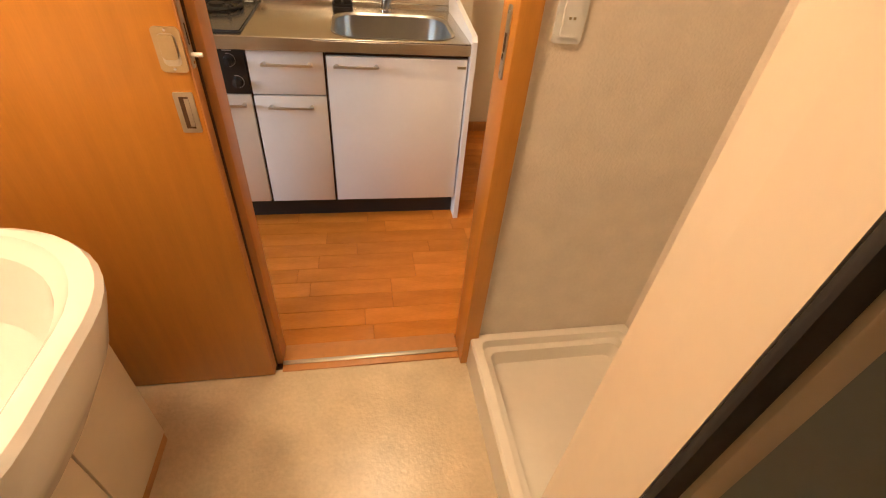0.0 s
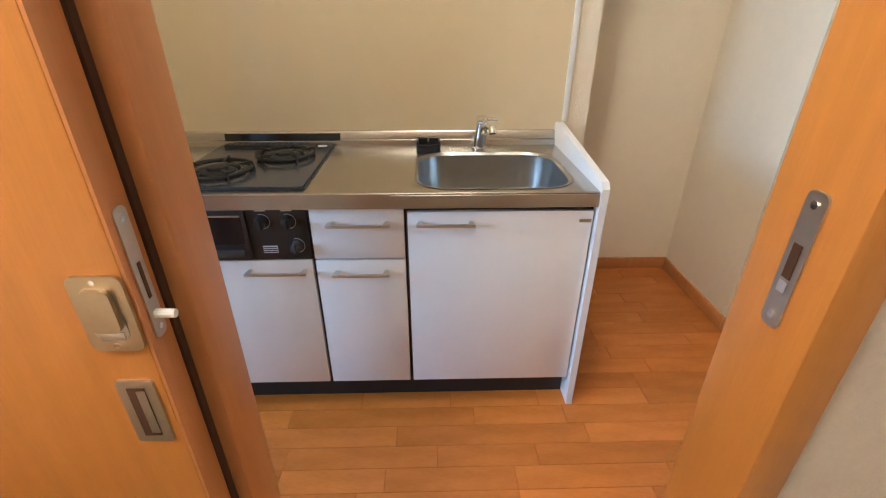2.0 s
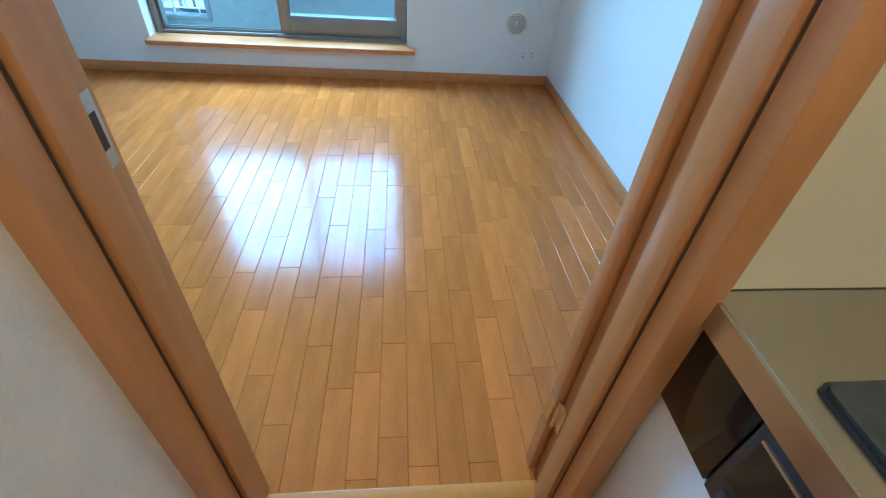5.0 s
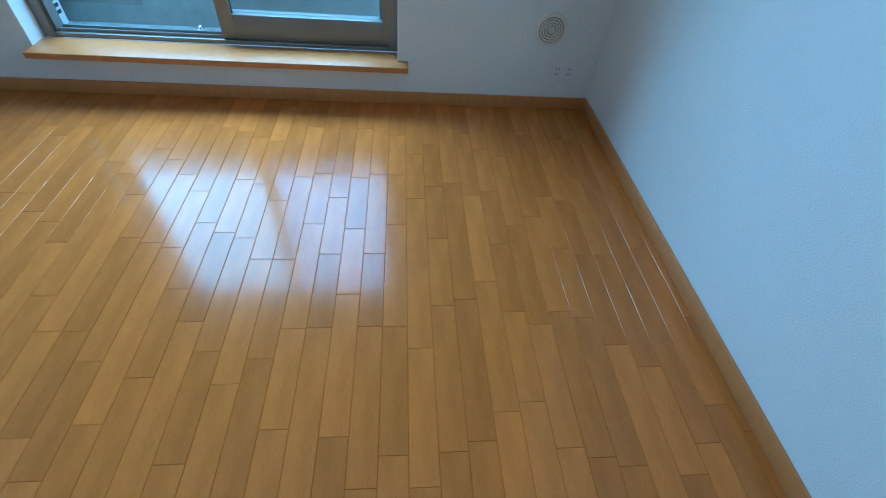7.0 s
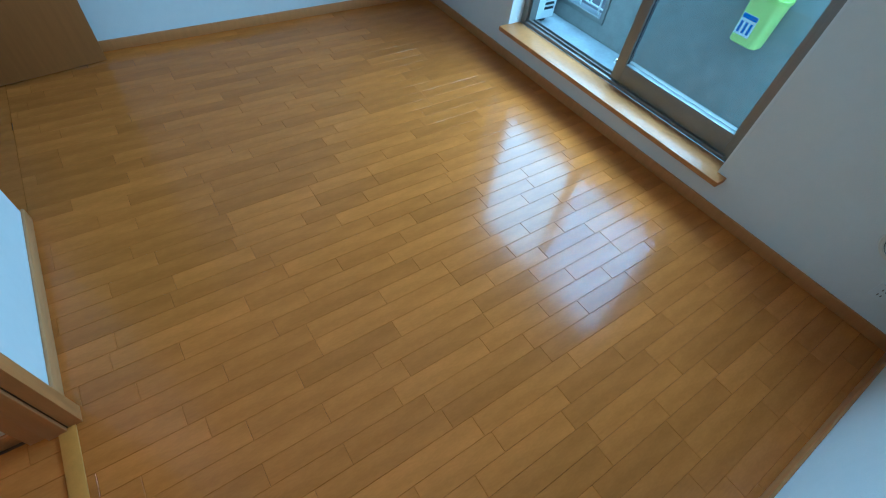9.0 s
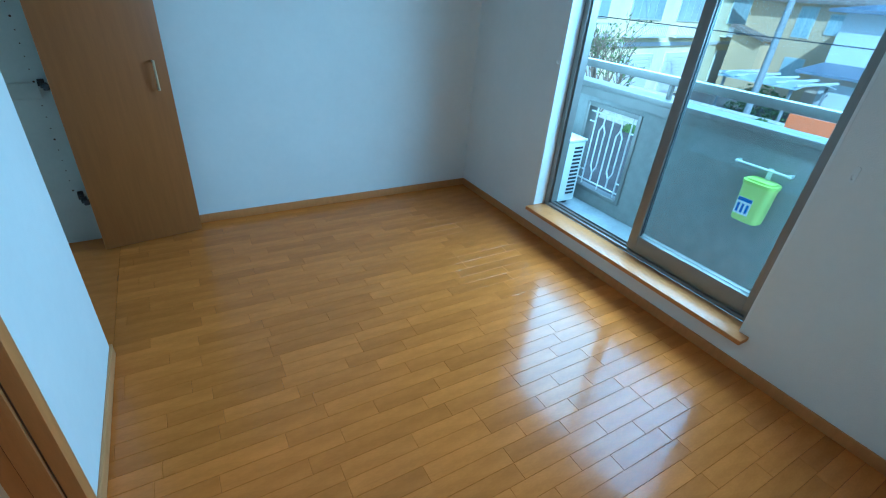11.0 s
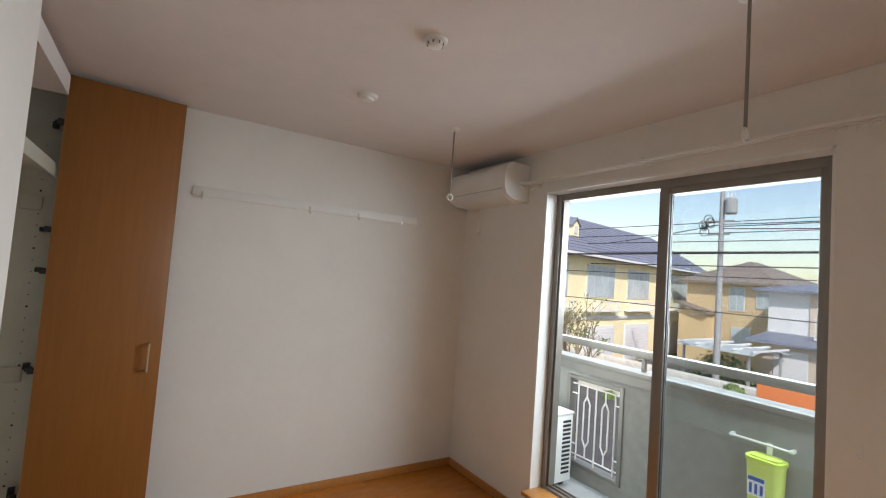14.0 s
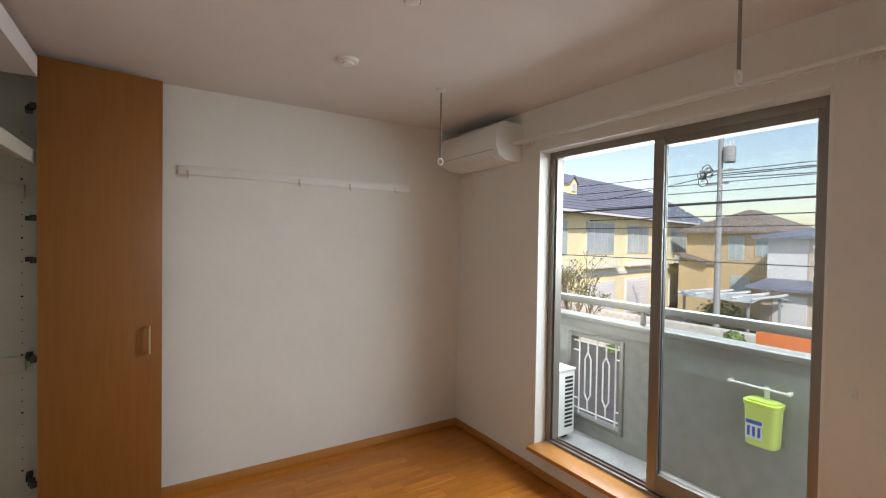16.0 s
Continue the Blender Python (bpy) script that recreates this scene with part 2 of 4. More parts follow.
wall("wall_window", [(XW - .15, XW, YS - .15, WY0, 0, HC), (XW - .15, XW, WY1, YN + .12, 0, HC), (XW - .15, XW, WY0, WY1, 0, WZ0 - .03), (XW - .15, XW, WY0, WY1, WZ1, HC)], "wallpaper", "white papered wall around a balcony window")
wall("wall_north", [(XW - .15, XK, YN, YN + .12, 0, HC)], "wallpaper", "plain white papered side wall")
wall("wall_south", [(XW - .15, -.55, YS - .12, YS, 0, HC)], "wallpaper", "white papered wall with a long picture rail")
wall("wall_partition", [(XP, XK, -.03, YN, 0, HC), (XP, -1.345, -1.66, -.745, 0, HC), (XP, XK, -.70, -.03, 2.06, HC)], "wallpaper", "white papered partition wall with a doorway")
wall("wall_closet", [(-.88, -.81, YS, -1.66, 0, HC), (-1.345, -.88, -1.72, -1.66, 0, HC)], "wallpaper", "white inner walls of the closet recess")
wall("wall_kitchen_back", [(XK, .114, .525, .60, 0, HK)], "kitchenpaper", "white papered wall behind the kitchen unit")
wall("wall_recess_left", [(.08, .114, .60, .91, 0, HK)], "kitchenpaper", "white papered side of the fridge recess")
wall("wall_recess_back", [(.08, .85, .91, 1.03, 0, HK)], "kitchenpaper", "white papered back of the fridge recess")
wall("wall_recess_right", [(.77, .85, .38, .91, 0, HK)], "kitchenpaper", "white papered side of the fridge recess")
wall("wall_recess_end", [(.85, 1.02, .38, .45, 0, HK)], "kitchenpaper", "narrow white papered wall beside a door")
wall("wall_kitchen_end", [(1.75, 1.83, -.8, .45, 0, HK), (1.02, 1.75, .38, .45, 2.03, HK)], "kitchenpaper", "plain white papered end wall")
wall("wall_washroom", [(-1.34, -.735, -.805, -.725, 0, HK), (-.072, 1.75, -.805, -.725, 0, HK), (-.735, -.065, -.805, -.725, 2.03, HK)], "washpaper", "cream papered wall with a sliding door opening")
wall("wall_washroom_right", [(.44, .52, -2.6, -.805, 0, HK)], "washpaper", "cream papered side wall beside the washing pan")
wall("wall_washroom_left", [(-1.34, -.81, -1.66, -1.612, 0, HK), (-.81, -.78, -2.6, -1.5, 0, HK)], "washpaper", "cream papered wall behind the washbasin")
wall("wall_bath", [(-.81, .52, -2.68, -2.6, 0, HK)], "bathcream", "plain cream panel wall of the bathroom")

tagged(meshob("ceiling_room", bx(XW - .15, -.55, YS - .12, YN + .12, HC, HC + .1), "ceiling", False), "plain off-white papered ceiling", "ceiling", kind="structure")
tagged(meshob("ceiling_kitchen", bx(XK, 1.83, -.76, 1.03, HK, HK + .1), "ceiling", False), "plain off-white kitchen ceiling", "ceiling", kind="structure")
tagged(meshob("ceiling_washroom", bx(-1.34, .52, -2.68, -.76, HK, HK + .1), "ceiling", False), "plain off-white washroom ceiling", "ceiling", kind="structure")
FL = tagged(meshob("floor", bx(XW - .15, 1.83, YS - .12, 1.03, -.12, -.006), "groove", False), "glossy birch strip flooring laid lengthwise", "floor", kind="structure")
tagged(meshob("floor_washroom", box(bx(-1.34, .52, -1.66, -.79, -.05, 0), -.80, .52, -2.68, -1.66, -.05, 0), "vinyl", False), "beige mottled vinyl sheet floor, worn glossy", "floor", kind="structure")

def skirting(name, x0, x1, y0, y1, m="casing"):
    tagged(meshob(name, bx(x0, x1, y0, y1, 0, .062, bev=.003), m), "narrow brown wooden skirting board", "baseboard", kind="structure")

skirting("baseboard_window", XW, XW + .012, YS, YN)
skirting("baseboard_north", XW + .012, XP, YN - .012, YN)
skirting("baseboard_south", XW + .012, -1.40, YS, YS + .012)
skirting("baseboard_partition", XP - .012, XP, -1.66, -.745, "lightwood")
skirting("baseboard_partition_end", XP - .012, -1.345, -1.672, -1.66, "lightwood")
skirting("baseboard_recess_back", .114, .77, .898, .91)
skirting("baseboard_recess_side", .758, .77, .38, .898)
skirting("baseboard_recess_end", .758, .985, .368, .38, "lightwood")
skirting("baseboard_kitchen", -1.30, -.76, -.725, -.713)

# ---------- washroom sliding door ----------
def washroom_door():
    fr = thing("door_frame", "orange-brown wooden sliding door frame with threshold rail", "door frame", kind="structure")
    part("jamb", bx(-.119, -.072, -.825, -.72, 0, 2.03, bev=.003), "doorwood", fr)
    part("jamb", bx(-.755, -.680, -.768, -.70, 0, 2.03, bev=.003), "casing", fr)
    part("shadow_gap", bx(-.755, -.697, -.777, -.768, 0, 2.03), "groove", fr)
    part("head", bx(-.755, -.072, -.825, -.70, 2.03, 2.08, bev=.003), "doorwood", fr)
    part("threshold", bx(-.68, -.119, -.800, -.70, -.01, .006, bev=.002), "casing", fr)
    part("rail", bx(-.68, -.119, -.778, -.764, .006, .011, bev=.001), "nickel", fr, "worn metal sliding rail")
    sp = part("strike_plate", prism(bmesh.new(), rounded(-.789, -.765, .912, 1.05, .008), 'X', -.1215, -.1185), "nickel", fr, "satin metal strike plate")
    part("slot", bx(-.1225, -.1215, -.782, -.772, .965, 1.0), "groove", sp)
    part("keeper", bx(-.1227, -.1215, -.782, -.772, .950, .962), "chrome", sp)
    for z in (.924, 1.038):
        part("screw", cyl(bmesh.new(), (-.123, -.777, z), (-.1215, -.777, z), .004, n=10), "chrome", sp)
    d = thing("sliding_door", "orange wood veneer sliding door, half open, with flush pull", "door", (-.95, -.79, 0))
    part("leaf", bx(-1.335, -.702, -.812, -.778, .008, 2.03, bev=.002), "doorwood", d)
    part("edge_strip", bx(-.702, -.699, -.811, -.779, .010, 2.03), "casing", d)
    lk = part("lock_plate", prism(bmesh.new(), rounded(-.757, -.712, .923, .998, .008), 'Y', -.8155, -.812), "brass", d, "pale brass thumb-turn lock plate")
    part("inset", prism(bmesh.new(), rounded(-.749, -.720, .934, .988, .009), 'Y', -.8162, -.8155), "nickel", lk)
    part("thumb_turn", prism(bmesh.new(), rounded(-.747, -.722, .946, .987, .006), 'Y', -.821, -.8162), "brass", lk)
    part("catch", bx(-.745, -.724, -.8172, -.8162, .936, .944, bev=.0004), "nickel", lk)
    for z in (.929, .993):
        part("screw", cyl(bmesh.new(), (-.7345, -.8165, z), (-.7345, -.8155, z), .0025, n=8), "chrome", lk)
    pl = part("flush_pull", prism(bmesh.new(), rounded(-.752, -.718, .809, .887, .003), 'Y', -.8150, -.812), "nickel", d, "rectangular satin flush pull")
    part("recess", bx(-.743, -.727, -.8160, -.8150, .818, .879), "groove", pl)
    part("recess_floor", bx(-.735, -.727, -.8165, -.8160, .822, .876), "nickel", pl)
    lk.location.x, pl.location.x = .010, .009
    lp = part("latch_plate", prism(bmesh.new(), rounded(-.803, -.787, .925, 1.05, .006), 'X', -.699, -.6975), "nickel", d)
    part("latch_slot", bx(-.6975, -.6968, -.797, -.793, .965, 1.0), "groove", lp)
    for z in (.935, 1.04):
        part("screw", cyl(bmesh.new(), (-.6975, -.795, z), (-.6966, -.795, z), .003, n=8), "chrome", lp)
    part("pin", cyl(bmesh.new(), (-.6975, -.795, .948), (-.680, -.795, .948), .0045, .004, n=10), "whiteplastic", d, "small white stop pin")
    sw = thing("light_switch", "white wall light switch with one wide rocker", "switch", (0, -.805, 1.04))
    part("plate", prism(bmesh.new(), rounded(-.040, .018, .994, 1.096, .006), 'Y', -.812, -.805), "whiteplastic", sw)
    rk = part("rocker", prism(bmesh.new(), rounded(-.028, .006, 1.006, 1.084, .003), 'Y', -.816, -.812), "whiteplastic", sw)
    for x in (-.017, -.008):
        part("indicator", bx(x, x + .005, -.8165, -.816, 1.037, 1.042), "brass", rk)


# ---------- washroom fixtures ----------
def washing_pan():
    p = thing("washing_machine_pan", "ivory plastic washing machine drain pan on the floor", "drain pan", (.17, -1.12, 0))
    X0, X1, Y0, Y1, H = -.098, .438, -1.44, -.807, .125
    bm = bmesh.new()
    loops = []
    for x0, x1, y0, y1, r, z in ((X0, X1, Y0, Y1, .012, 0), (X0, X1, Y0, Y1, .012, H - .006), (X0 + .006, X1 - .006, Y0 + .006, Y1 - .006, .012, H), (X0 + .03, X1 - .03, Y0 + .03, Y1 - .03, .02, H),
                                 (X0 + .036, X1 - .036, Y0 + .036, Y1 - .036, .02, H - .025), (X0 + .055, X1 - .055, Y0 + .055, Y1 - .055, .025, H - .028), (X0 + .065, X1 - .065, Y0 + .065, Y1 - .065, .03, .05)):
        loops.append([bm.verts.new((x, y, z)) for x, y in rounded(x0, x1, y0, y1, r, 5)])
    n = len(loops[0])
    for A, B in zip(loops, loops[1:]):
        for i in range(n):
            bm.faces.new((A[i], A[(i + 1) % n], B[(i + 1) % n], B[i]))
    bm.faces.new(loops[-1]), bm.faces.new(loops[0][::-1])
    part("tray", bm, "pan", p)


def washbasin():
    v = thing("washbasin_unit", "cream washbasin with rounded front on a pale cabinet", "washbasin", (-1.2, -1.2, 0))
    part("cabinet_body", bx(-1.335, -.965, -1.42, -.98, 0, .62, bev=.004), "bathcream", v)
    for y0, y1 in ((-1.415, -1.205), (-1.2, -.985)):
        dr = part("cabinet_door", bx(-.965, -.953, y0, y1, .04, .55, bev=.003), "bathcream", v)
        part("handle_groove", bx(-.9535, -.951, y0 + .03, y1 - .03, .535, .545), "brass", dr)
    part("base_strip", bx(-.964, -.958, -1.415, -.985, .0, .038), "lightwood", v)
    bm = bmesh.new()
    loops = []
    def ring(x1, y0, y1, r, z, x0=-1.335):
        pts = []
        for cx, cy, a, rr in ((x1 - r, y1 - r, 0, r), (x0 + .01, y1 - .01, 90, .01), (x0 + .01, y0 + .01, 180, .01), (x1 - r, y0 + r, 270, r)):
            for i in range(11):
                t = radians(a + 9 * i)
                pts.append((cx + rr * math.cos(t), cy + rr * math.sin(t)))
        loops.append([bm.verts.new((x, y, z)) for x, y in pts])
    yc0, yc1 = -1.60, -1.06
    for inset, z in ((.16, .50), (.07, .58), (.02, .68), (.004, .74), (0, .765), (.006, .777), (.016, .781), (.03, .778), (.036, .77)):
        ring(-.745 - inset, yc0 + inset * .6, yc1 - inset * .6, .20, z)
    for inset, z in ((.045, .762), (.055, .72), (.075, .66), (.12, .63), (.2, .625)):
        ring(-.745 - inset, yc0 + inset, yc1 - inset, .19, z, -1.335 + .08 + inset * .3)
    n = len(loops[0])
    for A, B in zip(loops, loops[1:]):
        for i in range(n):
            bm.faces.new((A[i], A[(i + 1) % n], B[(i + 1) % n], B[i]))
    bm.faces.new(loops[-1]), bm.faces.new(loops[0][::-1])
    bmesh.ops.recalc_face_normals(bm, faces=bm.faces)
    part("basin", bm, "ceramic", v, "glossy cream resin basin")


def bath_door():
    f = thing("bath_door_frame", "cream bathroom door frame with black rubber gasket", "door frame", (-.25, -1.55, 0))
    part("jamb", prism(bmesh.new(), [(-.176, -1.451), (-.200, -1.515), (-.204, -1.514), (-.222, -1.578), (-.10, -1.578), (-.10, -1.451)], 'Z', 0, 2.0), "bathcream", f)
    part("gasket", bx(-.222, -.199, -1.586, -1.578, .0, 2.0, bev=.003), "rubber", f)
    part("stile", bx(-.199, -.170, -1.590, -1.578, .0, 2.0, bev=.003), "bathcream", f)
    part("head", bx(-.78, .44, -1.575, -1.50, 2.0, 2.08, bev=.004), "bathcream", f)
    part("panel", bx(-.170, .44, -1.588, -1.578, .0, 2.0), "bathgrey", f, "grey-blue bathroom door panel")
    part("jamb", bx(-.78, -.74, -1.575, -1.50, 0, 2.0, bev=.006), "bathcream", f)


# ---------- kitchen unit ----------
FY = .0
def handle(parent, x0, x1, z):
    h = part("handle", bx(x0, x1, FY - .030, FY - .024, z + .001, z + .010, bev=.002), "nickel", parent, "satin metal bar handle")
    for a, b in ((x0, x0 + .02), (x1 - .02, x1)):
        part("foot", prism(bmesh.new(), [(a, FY - .026), (b, FY - .026), (b - .006, FY), (a + .006, FY)], 'Z', z + .0015, z + .0095), "nickel", h)


def kitchen():
    k = thing("stove_cabinet", "white laminate kitchen cabinet below the gas hob", "cabinet", (-1.06, .26, 0), "kitchen base cabinets")
    part("body", bx(-1.325, -.793, .020, .51, .10, .735), "white", k)
    part("shadow_gap", bx(-1.325, -.789, .0185, .0195, .10, .735), "groove", k)
    d = part("door", bx(-1.32, -.796, FY, .018, .105, .565, bev=.0015), "white", k)
    handle(d, -.985, -.81, .527)
    part("kick_board", bx(-1.325, -.79, .05, .07, 0, .10), "kickblack", k)
    part("filler", bx(-1.334, -1.322, .004, .018, .0, .735), "wallpaper", k)
    k2 = thing("drawer_cabinet", "narrow white cabinet with drawer over a door", "cabinet", (-.66, .26, 0), "kitchen base cabinets")
    part("body", bx(-.789, -.527, .020, .51, .10, .70), "white", k2)
    part("shadow_gap", bx(-.792, -.524, .0185, .0195, .10, .722), "groove", k2)
    d = part("drawer", bx(-.786, -.530, FY, .018, .568, .722, bev=.0015), "white", k2)
    handle(d, -.74, -.566, .674)
    d = part("door", bx(-.786, -.530, FY, .018, .105, .5615, bev=.0015), "white", k2)
    handle(d, -.738, -.575, .520)
    part("kick_board", bx(-.79, -.527, .05, .07, 0, .10), "kickblack", k2)
    k3 = thing("sink_cabinet", "white laminate sink cabinet with wide single door", "cabinet", (-.27, .26, 0), "kitchen base cabinets")
    part("back_panel", bx(-.523, -.006, .49, .51, .10, .70), "white", k3)
    part("shadow_gap", bx(-.523, -.004, .0185, .0195, .10, .722), "groove", k3)
    part("bottom", bx(-.523, -.006, .020, .49, .10, .118), "white", k3)
    part("side", bx(-.523, -.507, .020, .49, .118, .70), "white", k3)
    d = part("door", bx(-.520, -.008, FY, .018, .105, .708, bev=.0015), "white", k3)
    handle(d, -.495, -.335, .673)
    part("badge", bx(-.045, -.012, FY - .001, FY, .674, .684), "brass", d, "small brown maker's badge")
    part("kick_board", bx(-.527, -.004, .05, .07, 0, .10), "kickblack", k3)
    s = thing("side_panel", "white end panel closing the kitchen unit", "panel", (.006, .2, 0))
    pts = [(-.018, 0), (.52, 0), (.52, .835), (.50, .845), (.46, .845), (-.005, .792), (-.018, .775)]
    part("board", prism(bmesh.new(), pts, 'X', -.002, .018), "white", s)
    # worktop with a real hole for the sink
    w = thing("worktop", "brushed stainless steel worktop with upstand", "worktop", (-.67, .25, .7))
    bm = bmesh.new()
    T = .765
    sx0, sx1, sy0, sy1 = -.498, -.046, .024, .385
    hole = rounded(sx0, sx1, sy0, sy1, .10, 8)
    ox0, ox1, oy0, oy1 = -1.334, -.003, -.012, .505
    inner = [bm.verts.new((x, y, T)) for x, y in hole]
    outer = []
    cx, cy = (sx0 + sx1) / 2, (sy0 + sy1) / 2
    for x, y in hole:
        dx, dy = x - cx, y - cy
        tx = ((ox1 if dx > 0 else -.56) - cx) / dx if abs(dx) > 1e-6 else 1e9
        ty = ((oy1 if dy > 0 else oy0) - cy) / dy if abs(dy) > 1e-6 else 1e9
        t = min(tx, ty)
        outer.append(bm.verts.new((cx + dx * t, cy + dy * t, T)))
    n = len(hole)
    for i in range(n):
        bm.faces.new((inner[i], inner[(i + 1) % n], outer[(i + 1) % n], outer[i]))
    for (x, y) in ((ox1, oy0), (ox1, oy1), (-.56, oy0), (-.56, oy1)):
        on_x = min((q for q in outer if abs(q.co.x - x) < 1e-5), key=lambda q: abs(q.co.y - y))
        on_y = min((q for q in outer if abs(q.co.y - y) < 1e-5), key=lambda q: abs(q.co.x - x))
        if on_x is not on_y:
            bm.faces.new((on_x, on_y, bm.verts.new((x, y, T))))
    bmesh.ops.recalc_face_normals(bm, faces=bm.faces)
    for f in bm.faces:
        if f.normal.z < 0:
            f.normal_flip()
    box(bm, ox0, -.56, oy0, oy1, T - .02, T)
    part("top", bm, "steel", w)
    part("front_edge", prism(bmesh.new(), [(-.014, .725), (-.012, .76), (-.006, .766), (.004, .766), (.004, .725)], 'X', ox0, ox1), "steel", w)
    part("upstand", prism(bmesh.new(), [(.488, T), (.492, T + .018), (.500, T + .020), (.506, .808), (.510, .813), (.524, .813), (.524, T - .03), (.488, T - .03)], 'X', ox0, ox1), "steel", w)
    # sink bowl
    s = thing("sink", "deep satin stainless steel sink bowl", "sink", (cx, cy, .62))
    bm = bmesh.new()
    loops = []
    for ins, z in ((-.004, T + .0015), (.002, T + .0012), (.008, T - .006), (.014, T - .10), (.03, T - .145), (.06, T - .158), (.12, T - .162)):
        loops.append([bm.verts.new((x, y, z)) for x, y in rounded(sx0 + ins, sx1 - ins, sy0 + ins, sy1 - ins, max(.02, .10 - ins * .3), 8)])
    for A, B in zip(loops, loops[1:]):
        for i in range(n):
            bm.faces.new((A[i], A[(i + 1) % n], B[(i + 1) % n], B[i]))
    bm.faces.new(loops[-1])
    bmesh.ops.recalc_face_normals(bm, faces=bm.faces)
    for f in bm.faces:
        f.normal_flip() if f.normal.z < -.5 else None
    part("bowl", bm, "sinksteel", s)
    dr = part("drain", lathe(bmesh.new(), (cx, cy + .02, T - .162), ((.055, 0), (.055, .004), (.045, .005), (.04, .002))), "chrome", s)
    part("drain_cover", lathe(bmesh.new(), (cx, cy + .02, T - .160), ((.036, 0), (.036, .005), (.01, .007))), "blackplastic", dr)
    # mixer tap
    t = thing("mixer_tap", "chrome single lever kitchen mixer tap", "tap", (-.285, .432, T))
    part("base", lathe(bmesh.new(), (-.285, .432, T), ((.026, 0), (.026, .008), (.021, .012))), "chrome", t)
    part("column", cyl(bmesh.new(), (-.285, .432, T + .008), (-.277, .428, T + .095), .021, .0195, 20), "chrome", t)
    tube("spout", [(-.277, .428, T + .055), (-.270, .397, T + .085), (-.262, .352, T + .100), (-.257, .317, T + .098), (-.256, .309, T + .082)], .012, "chrome", t)
    lv = part("lever", box(bmesh.new(), -.295, -.262, .402, .454, T + .093, T + .114, bev=.007), "chrome", t)
    part("lever_tip", bx(-.264, -.226, .407, .430, T + .100, T + .112, bev=.005), "chrome", lv)
    # black drain holder behind the sink
    c = thing("soap_rack", "small black plastic dish rack beside the sink", "rack", (-.46, .44, T))
    part("tray", prism(bmesh.new(), rounded(-.505, -.420, .405, .465, .02, 5), 'Z', T, T + .012), "blackplastic", c)
    for x in (-.503, -.466, -.428):
        part("divider", bx(x, x + .006, .410, .460, T + .012, T + .033, bev=.002), "blackplastic", c)
    part("back", bx(-.503, -.422, .455, .462, T + .012, T + .036, bev=.003), "blackplastic", c)
    part("front", bx(-.503, -.422, .408, .414, T + .012, T + .024, bev=.003), "blackplastic", c)
    hob()
    oven()
    pnl = thing("wall_panel", "glossy cream splashback panel behind the kitchen unit", "splashback", kind="structure")
    part("sheet", bx(XK, .02, .519, .525, .813, HK - .05), "kpanel", pnl)
    part("side_sheet", bx(XK, XK + .004, .0, .519, .767, HK - .05), "kpanel", pnl)
    part("edge_trim", bx(.02, .040, .512, .525, .845, HK - .05, bev=.002), "whiteplastic", pnl)

def hob():
    T = .765
    h = thing("gas_hob", "dark grey two-burner drop-in gas hob", "hob", (-1.0, .25, T))
    x0, x1, y0, y1 = -1.195, -.80, .03, .475
    part("plate", prism(bmesh.new(), rounded(x0, x1, y0, y1, .012, 4), 'Z', T, T + .009), "enamel", h)
    part("rim", prism(bmesh.new(), rounded(x0 - .004, x1 + .004, y0 - .004, y1 + .004, .014, 4), 'Z', T - .001, T + .004), "blackplastic", h)
    for bxx, byy, R in ((-1.075, .155, .093), (-.925, .315, .086)):
        b = part("burner", lathe(bmesh.new(), (bxx, byy, T + .009), ((.05, 0), (.048, .008), (.03, .011), (.028, .02), (.006, .022))), "iron", h)
        part("drip_ring", torus(bmesh.new(), (bxx, byy, T + .012), R * .74, .007), "enamel", b)
        g = part("pan_support", torus(bmesh.new(), (bxx, byy, T + .022), R, .006), "iron", h, "black iron pan support")
        for i in range(5):
            m = Matrix.Translation((bxx, byy, T)) @ Matrix.Rotation(radians(72 * i + 20), 4, 'Z')
            bm = prism(bmesh.new(), [(R * .52, .030), (R * 1.06, .036), (R * 1.10, .010), (R * .95, .012), (R * .88, .024)], 'Y', -.003, .003)
            bmesh.ops.transform(bm, matrix=m, verts=bm.verts)
            part("prong", bm, "iron", g)
    gr = part("exhaust_grille", prism(bmesh.new(), rounded(-1.17, -.92, .425, .468, .012, 4), 'Z', T + .009, T + .018), "iron", h)
    for i in range(11):
        part("slot", bx(-1.155 + i * .02, -1.147 + i * .02, .432, .460, T + .018, T + .0195), "blackplastic", gr)
    part("sticker", bx(-.85, -.82, .445, .462, T + .009, T + .0098), "label", h, "small pale warning sticker")
    # thin black strip lying on the upstand face behind the hob
    g = thing("upstand_strip", "long glossy black strip along the steel upstand", "guard", (-1.0, .495, T))
    part("strip", prism(bmesh.new(), [(.4965, T + .0205), (.5005, T + .042), (.5045, T + .042), (.5025, T + .0205)], "X", -1.19, -.78), "blackglass", g)


